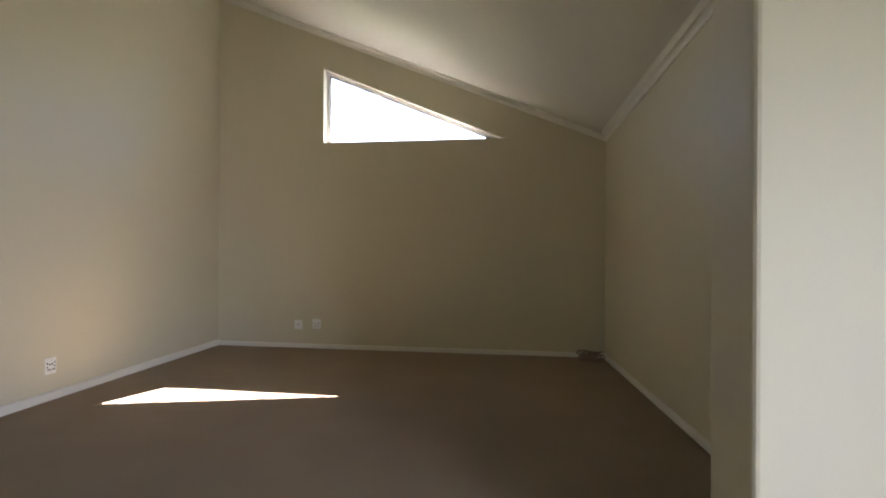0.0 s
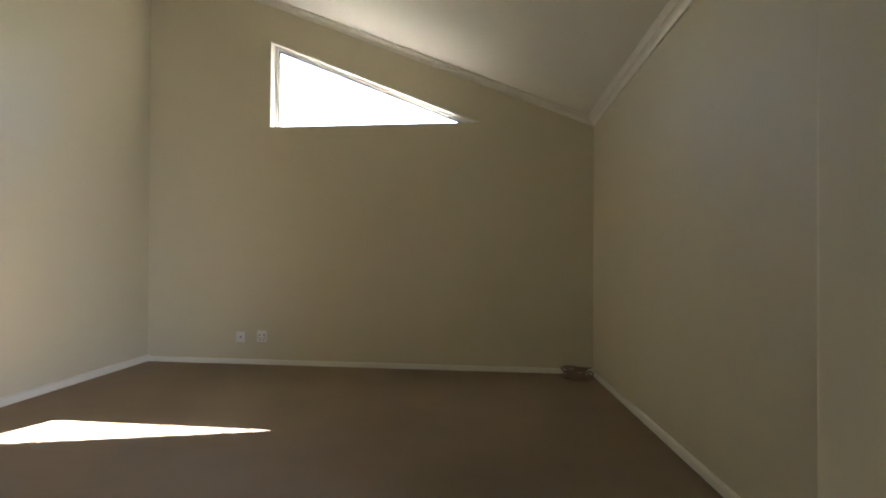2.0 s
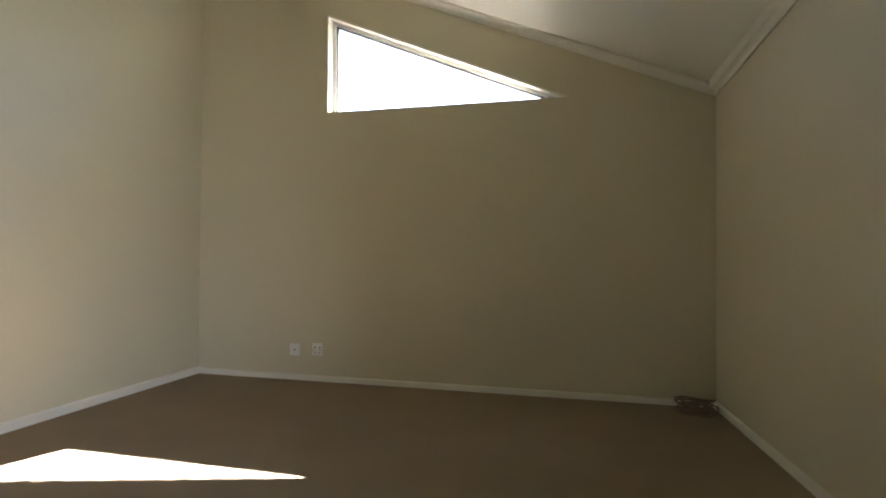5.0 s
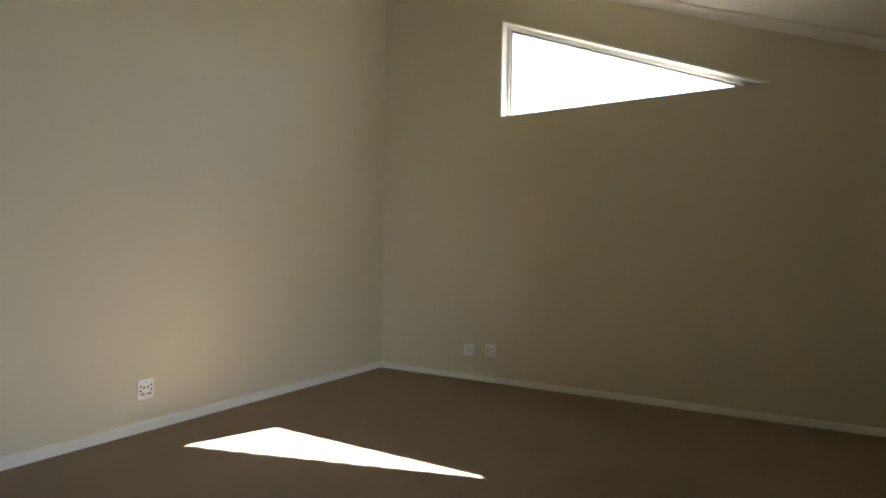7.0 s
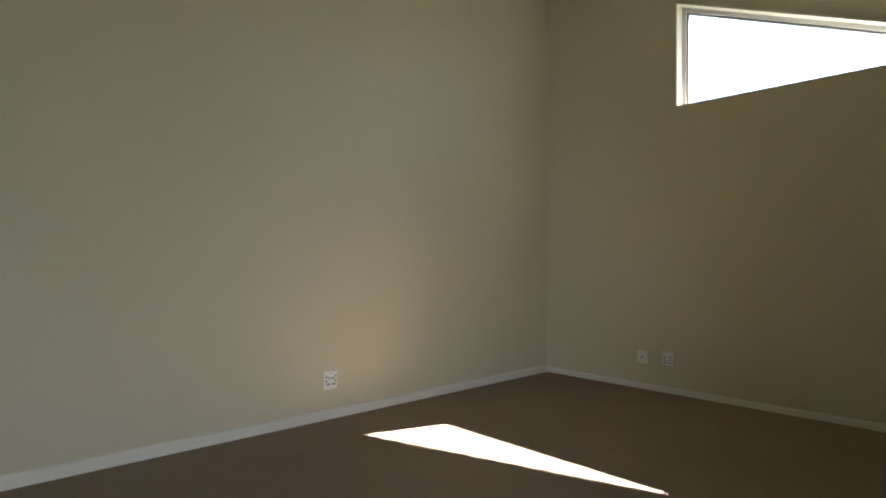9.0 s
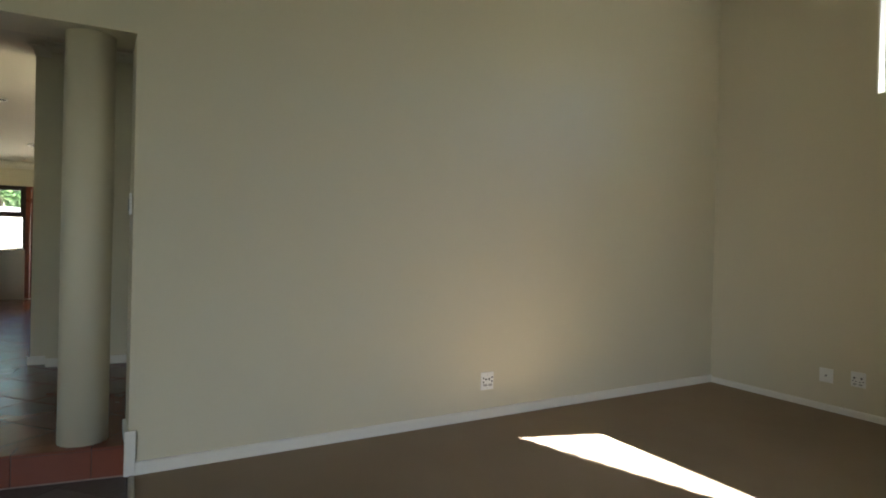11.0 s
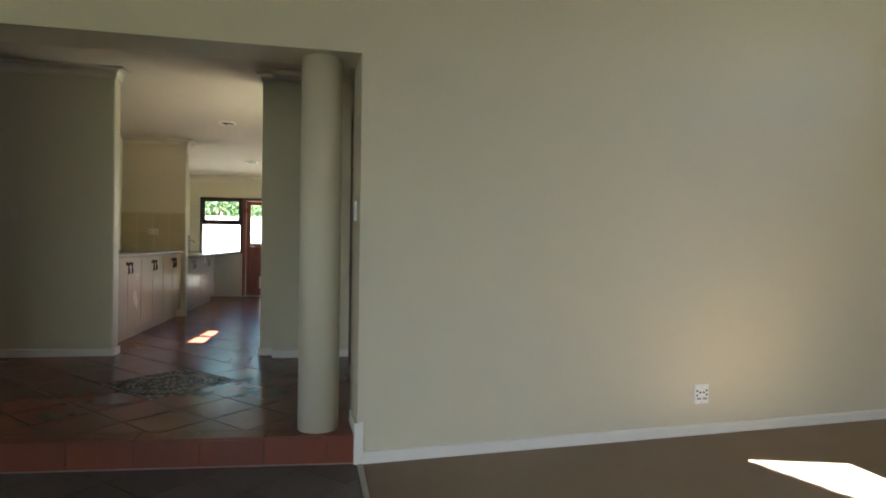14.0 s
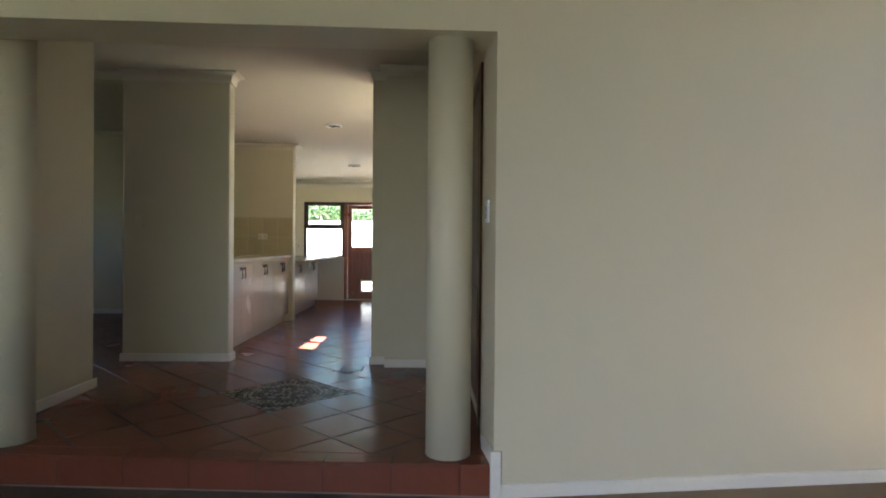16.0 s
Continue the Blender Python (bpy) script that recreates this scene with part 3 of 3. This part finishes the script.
def base_unit(x0, x1, top=CT, mat=None):
    ob = thing("base_cabinet", "cream kitchen base cabinet with two doors and %s handles" % ("worn bronze" if mat else "black iron"), "cabinet", KIT, "base cabinets along the kitchen wall")
    part("body", box(x0 + 0.002, x1 - 0.002, -2.83, -2.265, ZS + 0.1, top - 0.036), CABINET, ob)
    part("plinth", box(x0 + 0.002, x1 - 0.002, -2.80, -2.30, ZS + 0.001, ZS + 0.1), CABINET, ob)
    mid = (x0 + x1) / 2
    for a, b, hx in ((x0 + 0.004, mid - 0.002, mid - 0.036), (mid + 0.002, x1 - 0.004, mid + 0.060)):
        d = part("door", box(a, b, -2.264, -2.246, ZS + 0.105, top - 0.042, 0.004), CABINET, ob)
        handle(d, hx, top - 0.15, mat)
        d.children[0].location.y -= 0.014
    return ob


for x1 in (-2.80, -3.60, -4.40):
    base_unit(x1 - 0.8, x1)
for x1 in (-5.35, -6.32):
    base_unit(x1 - 0.965, x1, CT2, BRONZE)
part("filler", box(-2.8, -2.57, -2.83, -2.246, ZS + 0.001, CT - 0.036, 0.003), CABINET, tagged(empty_at("filler_panel", KIT), "cream filler panel beside the wall end", "panel"))
for a, b, back, front, top in ((-5.19, -2.57, -2.995, -2.215, CT), (-8.155, -5.35, -2.85, -2.06, CT2)):
    tagged(solid("worktop", box(a, b, back, front, top - 0.035, top, 0.006), WORKTOP, KIT), "speckled brown laminate worktop on the base cabinets", "worktop")

# wall tiles over the worktops
TILE_JOINT = material("cream_tile_joint", (0.54, 0.48, 0.34), 0.5, vary=0.05)
splash = tagged(solid("tile_bed_divider", box(-5.2, -5.1918, -3.0, -2.195, CT + 0.002, CT + 0.52), TILE_JOINT, KIT), "pale grout behind the cream wall tiles", "tile splashback", kind="structure")
tw, thh = 0.195, 0.245
bm = box(0, 0.006, 0.001, tw, 0.001, thh, 0.002)
tile_me = bpy.data.meshes.new("wall_tile")
bm.to_mesh(tile_me)
bm.free()
tile_me.materials.append(WALLTILE)
for r in range(2):
    for c in range(4):
        t = new("wall_tile", tile_me)
        t.parent = splash
        t.location = (-5.196, -2.997 + c * 0.2, CT + 0.006 + r * 0.25)
splash2 = tagged(solid("tile_bed_sink", box(-8.15, -5.35, -2.86, -2.856, CT2 + 0.002, CT2 + 0.3), GROUT_LIGHT, KIT), "pale grout behind the tiles over the second worktop", "tile splashback", kind="structure")
for c in range(13):
    t = new("wall_tile", tile_me)
    t.parent = splash2
    t.matrix_local = pose(-8.0 + c * 0.2, -2.856, CT2 + 0.006, 0, 0, 90)
plate("kitchen_socket", "white double socket on the cream wall tiles", KIT @ pose(-5.189, -2.60, 1.31, 0, 0, 90), 0.12, 0.075, [(-0.045, 0.01, 0.006), (-0.03, -0.01, 0.005), (0.03, 0.01, 0.006), (0.045, -0.01, 0.005)], [], "socket", SWITCH)
tap = thing("kitchen_tap", "small chrome tap over the worktop by the window", "tap", KIT)
part("spout", add_tube(bmesh.new(), [(-7.6, -2.78, CT2), (-7.6, -2.78, CT2 + 0.17), (-7.6, -2.75, CT2 + 0.21), (-7.6, -2.68, CT2 + 0.21), (-7.6, -2.64, CT2 + 0.17)], 0.012, 8), STEEL, tap)
part("lever", box(-7.56, -7.50, -2.79, -2.77, CT2 + 0.06, CT2 + 0.075, 0.004), STEEL, tap)

# ---------------------------------------------------------------- kitchen window and back door
kw = tagged(empty_at("window_kitchen", KIT), "dark stained timber kitchen window with an opening top light", "window", kind="structure")
for y0, y1, z0, z1 in ((-2.69, -2.645, 0.97, 2.01), (-1.975, -1.93, 0.97, 2.01), (-2.645, -1.975, 0.97, 1.0), (-2.645, -1.975, 1.965, 2.01), (-2.645, -1.975, 1.50, 1.56)):
    part("frame_member", box(-8.30, -8.20, y0, y1, z0, z1, 0.004), DARKWOOD, kw)
for y0, y1, z0, z1 in ((-2.645, -2.61, 1.56, 1.965), (-2.01, -1.975, 1.56, 1.965), (-2.61, -2.01, 1.56, 1.59), (-2.61, -2.01, 1.935, 1.965)):
    part("sash_member", box(-8.27, -8.225, y0, y1, z0, z1, 0.003), DARKWOOD, kw)
for z0, z1 in ((1.0, 1.50), (1.59, 1.935)):
    p = part("pane", box(-8.252, -8.248, -2.645 if z0 < 1.2 else -2.61, -1.975 if z0 < 1.2 else -2.01, z0, z1), GLASS, kw)
    p.visible_shadow = False
kd = tagged(empty_at("door_back", KIT), "mahogany stained half glazed back door with a white cat flap", "door", kind="structure")
for y0, y1, z0, z1 in ((-1.93, -1.865, ZS, 2.01), (-1.125, -1.06, ZS, 2.01), (-1.865, -1.125, 1.955, 2.01)):
    part("frame_member", box(-8.31, -8.19, y0, y1, z0, z1, 0.005), MAHOGANY, kd)
for y0, y1, z0, z1 in ((-1.862, -1.785, ZS + 0.012, 1.952), (-1.205, -1.128, ZS + 0.012, 1.952), (-1.785, -1.205, 1.88, 1.952), (-1.785, -1.205, 1.06, 1.16), (-1.785, -1.205, ZS + 0.012, 0.29)):
    part("rail", box(-8.27, -8.225, y0, y1, z0, z1, 0.004), MAHOGANY, kd)
FY0, FY1, FZ0, FZ1 = -1.615, -1.375, 0.30, 0.53
bm = box(-8.258, -8.237, -1.785, FY0, 0.29, 1.06)
add_box(bm, -8.258, -8.237, FY1, -1.205, 0.29, 1.06)
add_box(bm, -8.258, -8.237, FY0, FY1, FZ1, 1.06)
add_box(bm, -8.258, -8.237, FY0, FY1, 0.29, FZ0)
part("lower_panel", bm, MAHOGANY, kd)
p = part("pane", box(-8.25, -8.246, -1.785, -1.205, 1.16, 1.88), GLASS, kd)
p.visible_shadow = False
flap = part("cat_flap", ring(bmesh.new(), [(0, 0), (0.24, 0), (0.24, 0.23), (0, 0.23)], [(0.028, 0.028), (0.212, 0.028), (0.212, 0.202), (0.028, 0.202)], -0.02, 0.02), PLASTIC, kd, "white plastic cat flap frame", pose(-8.236, FY0, FZ0, 0, 0, 90))
p = part("flap_pane", box(0.028, 0.212, -0.003, 0.003, 0.028, 0.202), GLASS, flap, "clear flap")
p.visible_shadow = False
part("threshold", box(-8.36, -8.17, -1.93, -1.06, ZS - 0.02, ZS + 0.010, 0.003), material("pale_threshold", (0.6, 0.56, 0.5), 0.5, vary=0.05), kd, "pale door threshold")
bm = add_tube(bmesh.new(), [(-8.225, -1.82, 1.1), (-8.18, -1.82, 1.1), (-8.175, -1.80, 1.1), (-8.175, -1.70, 1.1)], 0.008, 8)
part("door_handle", bm, STEEL, kd, "steel lever handle")


# ---------------------------------------------------------------- downlights
def downlight(x, y):
    ob = thing("downlight", "round white recessed ceiling downlight, unlit", "ceiling light", KIT @ pose(x, y, kz(x)), "kitchen ceiling lights")
    bm = bmesh.new()
    add_tube(bm, [(0.09 * math.cos(a), 0.09 * math.sin(a), -0.004) for a in [i * math.tau / 28 for i in range(28)]], 0.012, 6, True)
    part("rim", bm, TRIM, ob)
    part("reflector", lathe([(0.012, -0.001), (0.084, -0.0035)], 24), LAMPGLASS, ob)
    for k in range(4):
        a = k * math.pi / 2 + 0.4
        part("slot", box(-0.028, 0.028, -0.021, 0.021, -0.012, -0.003, 0.002), HOLE, ob, "dark slot", pose(0.045 * math.cos(a), 0.045 * math.sin(a), 0, 0, 0, math.degrees(a)))


downlight(-4.15, -1.47)
downlight(-6.6, -1.54)

# ---------------------------------------------------------------- beyond the kitchen window
shed = thing("garden_shed", "small pale outbuilding with a grey sheet roof behind the wall", "shed", KIT)
part("wall", box(-18.5, -16.2, -1.2, 2.5, -0.14, 2.1), RENDERED, shed)
part("roof", prism([(-1.5, 2.1), (2.8, 2.1), (2.8, 2.17), (0.65, 2.75), (-1.5, 2.17)], "x", -18.8, -15.9), ROOF, shed)
part("post", box(-15.7, -15.6, -1.35, -1.25, -0.14, 2.12), RENDERED, shed)


def tree(x, y, height, spread, seed):
    """A garden tree: tapered trunk, limbs, and a crown of many leaves in clumps."""
    r = random.Random(seed)
    ob = thing("tree", "leafy green garden tree behind the white wall", "tree", KIT @ pose(x, y, -0.14), "garden trees")
    part("trunk", add_tube(bmesh.new(), [(0, 0, 0), (0.05, 0.02, height * 0.25), (0, 0.08, height * 0.5)], lambda u: 0.16 - 0.07 * u, 10), BARK, ob)
    clumps = []
    for k in range(9):
        a = k * 2.4 + r.uniform(-0.4, 0.4)
        end = Vector((spread * r.uniform(0.4, 0.9) * math.cos(a), spread * r.uniform(0.4, 0.9) * math.sin(a), height * r.uniform(0.45, 0.95)))
        part("limb", add_tube(bmesh.new(), [(0, 0.05, height * r.uniform(0.3, 0.5)), end * 0.6 + Vector((0, 0, height * 0.12)), end], lambda u: 0.07 - 0.055 * u, 7), BARK, ob)
        for _ in range(6):
            clumps.append((end + Vector([r.gauss(0, spread * 0.28) for _ in range(3)]), r.uniform(0.25, 0.55)))
    verts, faces = [], []
    for c, size in clumps:
        for _ in range(70):
            p = c + Vector([r.gauss(0, size * 0.55) for _ in range(3)])
            q = Euler((r.uniform(0, 6.3), r.uniform(0, 6.3), r.uniform(0, 6.3))).to_matrix()
            w, l = r.uniform(0.03, 0.05), r.uniform(0.06, 0.11)
            i = len(verts)
            verts += [p + q @ Vector(v) for v in ((0, -l, 0), (w, 0, 0.012), (0, l, 0), (-w, 0, 0.012))]
            faces.append((i, i + 1, i + 2, i + 3))
    me = bpy.data.meshes.new("crown")
    me.from_pydata([tuple(v) for v in verts], [], faces)
    me.materials.append(LEAF)
    crown = new("crown", me)
    crown.parent = ob
    tagged(crown, "loose green leaves", kind="stuff")
    return ob


for k, (x, y, h, sp) in enumerate(((-15.4, -3.9, 2.9, 1.5), (-17.5, -2.2, 3.2, 1.7), (-16.5, -6.0, 3.1, 1.8), (-21.0, 0.5, 3.9, 2.0), (-20.0, -4.4, 3.7, 2.0))):
    tree(x, y, h, sp, 20 + k)

# ---------------------------------------------------------------- mosaic in the hall floor
S = 0.239                                # half a floor tile's diagonal
V0 = (-0.384, -0.844)
mosaic = thing("mosaic_inlay", "square inlay of black and grey mosaic stones in the hall floor", "mosaic", KIT @ pose(V0[0] - 4 * S, V0[1] - 2 * S, ZS - 0.006, 0, 0, 45))
HS = S * math.sqrt(2)
part("bed", box(-HS, HS, -HS, HS, -0.01, 0.001), GROUT, mosaic, "dark grout bed")
rng = random.Random(3)
dark, pale = bmesh.new(), bmesh.new()


def stone(bm, x, y, w, l, a):
    add_box(bm, -w / 2, w / 2, -l / 2, l / 2, 0.0, rng.uniform(0.004, 0.006), 0.0, pose(x, y, 0, 0, 0, a))


for k, r in enumerate((0.035, 0.07, 0.105, 0.14, 0.175, 0.21, 0.245, 0.28, 0.312)):
    n = max(5, int(math.tau * r / 0.036))
    for i in range(n):
        a = i * math.tau / n + 0.3 * k
        petal = math.sin(8 * a + (math.pi if k % 4 > 1 else 0)) > 0.1
        is_dark = (k in (4, 8)) or (petal and k not in (0, 6))
        stone(dark if is_dark else pale, r * math.cos(a), r * math.sin(a), 0.027 + rng.uniform(-0.003, 0.003), 0.029 + rng.uniform(-0.004, 0.003), math.degrees(a) + rng.uniform(-6, 6))
e = HS - 0.02
for side in range(4):
    q = pose(0, 0, 0, 0, 0, 90 * side)
    for i in range(18):
        p = q @ Vector((-e + i * 2 * e / 18, -e, 0))
        stone(dark if i % 2 else pale, p.x, p.y, 0.03, 0.03, rng.uniform(-5, 5) + 90 * side)
    for cx, cy in ((0.26, 0.26), (0.285, 0.22), (0.22, 0.285), (0.285, 0.275), (0.25, 0.29), (0.29, 0.25), (0.235, 0.25)):
        p = q @ Vector((cx, cy, 0))
        stone(dark if rng.random() < 0.5 else pale, p.x, p.y, 0.026, 0.026, rng.uniform(0, 90))
tagged(part("dark_stone_field", dark, MOSAIC_A, mosaic, "small black mosaic stones"), kind="stuff")
tagged(part("pale_stone_field", pale, MOSAIC_B, mosaic, "small grey mosaic stones"), kind="stuff")

# ---------------------------------------------------------------- floor pieces
raised = bpy.data.objects["floor_raised"]
hall_floor = bpy.data.objects["floor_hall"]


def clip(poly, nx, ny, d):
    """The part of a polygon where nx x + ny y <= d."""
    out = []
    for i, p in enumerate(poly):
        q = poly[(i + 1) % len(poly)]
        sp, sq = nx * p[0] + ny * p[1] - d, nx * q[0] + ny * q[1] - d
        if sp <= 0:
            out.append(p)
        if sp * sq < 0:
            u = sp / (sp - sq)
            out.append((p[0] + u * (q[0] - p[0]), p[1] + u * (q[1] - p[1])))
    return out


def slab(poly, z0, z1, chamfer=0.0011):
    """A tile with a small chamfer round its top."""
    cx, cy = sum(p[0] for p in poly) / len(poly), sum(p[1] for p in poly) / len(poly)
    bm = bmesh.new()

    def shrink(p, d):
        v = Vector((p[0] - cx, p[1] - cy))
        k = max(0.2, 1 - d / max(v.length, 0.01))
        return (cx + v.x * k, cy + v.y * k)
    rings = [[bm.verts.new((*p, z0)) for p in poly], [bm.verts.new((*p, z1 - chamfer)) for p in poly], [bm.verts.new((*shrink(p, chamfer * 1.6), z1)) for p in poly]]
    n = len(poly)
    for a, b in zip(rings, rings[1:]):
        for i in range(n):
            bm.faces.new((a[i], a[(i + 1) % n], b[(i + 1) % n], b[i]))
    bm.faces.new(rings[-1])
    bmesh.ops.recalc_face_normals(bm, faces=bm.faces)
    return bm


def piece(name, me, parent, m):
    ob = new(name, me)
    ob.parent = parent
    ob.matrix_local = m
    return ob


def mesh_of(name, bm, mat):
    me = bpy.data.meshes.new(name)
    bm.to_mesh(me)
    bm.free()
    me.materials.append(mat)
    return me


HD = S - 0.0072
whole = [(HD, 0), (0, HD), (-HD, 0), (0, -HD)]
tile_mesh = mesh_of("floor_tile", slab(whole, -0.012, 0.0), TERRA)
rest = bmesh.new()
rng = random.Random(11)
EDGE = math.tan(radians(3.5))
for i in range(-34, 3):
    for j in range(-20, 7):
        if (i + j) % 2 == 0:
            continue
        x, y = V0[0] + i * S, V0[1] + j * S
        if x < -8.3 or y > 0.25 or (y < -2.9 and x > -0.2) or abs(x - (V0[0] - 4 * S)) + abs(y - (V0[1] - 2 * S)) < 2 * S - 0.05:
            continue
        if y < -2.45 and x < -2.6 and y > -3.1:
            continue
        if y < -3.1 and x < -6.0:
            continue
        cut = clip([(x + p[0], y + p[1]) for p in whole], 1, -EDGE, -0.118)
        if len(cut) < 3:
            continue
        z = ZS + rng.uniform(-0.0008, 0.0008)
        if len(cut) == 4 and cut[0][0] == x + whole[0][0]:
            if y > -3.1:
                piece("floor_tile", tile_mesh, raised, KIT @ pose(x, y, z, rng.uniform(-0.12, 0.12), rng.uniform(-0.12, 0.12), 90 * rng.randrange(4)))
            else:
                add_prism(rest, cut, "z", ZS - 0.012, z)
        else:
            piece("floor_tile", mesh_of("floor_tile_cut", slab(cut, ZS - 0.012, z), TERRA), raised, KIT)
tagged(part("far_floor_tiles", rest, TERRA, raised, "terracotta tiles further down the passage", KIT), kind="stuff")

nose_me = mesh_of("step_edge_tile", slab([(0.006, 0.0025), (0.006, 0.3305), (-0.112, 0.3305), (-0.112, 0.0025)], -0.012, 0.0), TERRA)
riser_me = mesh_of("step_riser_tile", box(-0.004, 0.0, 0.0025, 0.3305, 0.0, ZS - 0.016, 0.002), TERRA)
bed = tagged(part("riser_bed", box(-0.03, -0.003, -2.9, -0.002, -0.01, ZS - 0.013), RISER_JOINT, raised, "red-brown grout between the riser tiles", STEP))
for k in range(9):
    y = -0.161 - 0.333 * k
    piece("step_edge_tile", nose_me, raised, STEP @ pose(0, y - 0.333, ZS + 0.001))
    piece("step_riser_tile", riser_me, raised, STEP @ pose(0.002, y - 0.333, 0))
piece("step_edge_tile", mesh_of("step_edge_tile_cut", slab([(0.006, 0.0025), (0.006, 0.152), (-0.112, 0.152), (-0.112, 0.0025)], -0.012, 0.0), TERRA), raised, STEP @ pose(0, -0.161, ZS + 0.001))
piece("step_riser_tile", mesh_of("step_riser_tile_cut", box(-0.004, 0.0, 0.0025, 0.152, 0.0, ZS - 0.016, 0.002), TERRA), raised, STEP @ pose(0.002, -0.161, 0))

slate_me = mesh_of("hall_tile", slab([(0.1655, 0.1655), (-0.1655, 0.1655), (-0.1655, -0.1655), (0.1655, -0.1655)], -0.01, 0.0, 0.0015), SLATE)
DIAG = pose(0.26, -0.30, 0, 0, 0, 45)
rest = bmesh.new()
for i in range(-16, 24):
    for j in range(-24, 16):
        p = DIAG @ Vector((i * 0.333, j * 0.333, 0))
        if p.y < YB or p.x > 6.6 or p.x < -0.25 + min(0, p.y) * 0.1:
            continue
        square = [DIAG @ Vector((i * 0.333 + u * 0.1655, j * 0.333 + v * 0.1655, 0)) for u, v in ((1, 1), (-1, 1), (-1, -1), (1, -1))]
        cut = clip([(q.x, q.y) for q in square], 0, 1, -0.004)
        if len(cut) < 3:
            continue
        z = -0.003 + rng.uniform(-0.0006, 0.0006)
        if p.y > -2.9 and p.x < 3.4:
            if len(cut) == 4 and max(q.y for q in square) < -0.004:
                piece("hall_tile", slate_me, hall_floor, DIAG @ pose(i * 0.333, j * 0.333, z, 0, 0, 90 * rng.randrange(4)))
            else:
                piece("hall_tile", mesh_of("hall_tile_cut", slab(cut, -0.013, z, 0.0015), SLATE), hall_floor, UNIT)
        else:
            add_prism(rest, cut, "z", -0.013, z)
tagged(part("far_hall_tiles", rest, SLATE, hall_floor, "grey tiles further back in the hall"), kind="stuff")
part("step_foot_joint", box(-0.002, 0.005, -2.88, -0.004, -0.003, 0.004), PALE_JOINT, raised, "pale grout line at the foot of the step", STEP)
# small square access cover set in the tiles
cover = thing("floor_cover", "small square access cover in a pale frame, flush with the tiles", "floor cover", KIT @ pose(-2.12, -0.96, ZS + 0.0012))
part("rim", ring(bmesh.new(), [(-0.09, -0.09), (0.09, -0.09), (0.09, 0.09), (-0.09, 0.09)], [(-0.08, -0.08), (0.08, -0.08), (0.08, 0.08), (-0.08, 0.08)], -0.002, 0.002), GROUT_LIGHT, cover, m=pose(0, 0, 0, 90))
part("lid", box(-0.079, 0.079, -0.079, 0.079, -0.002, 0.001), TERRA, cover)
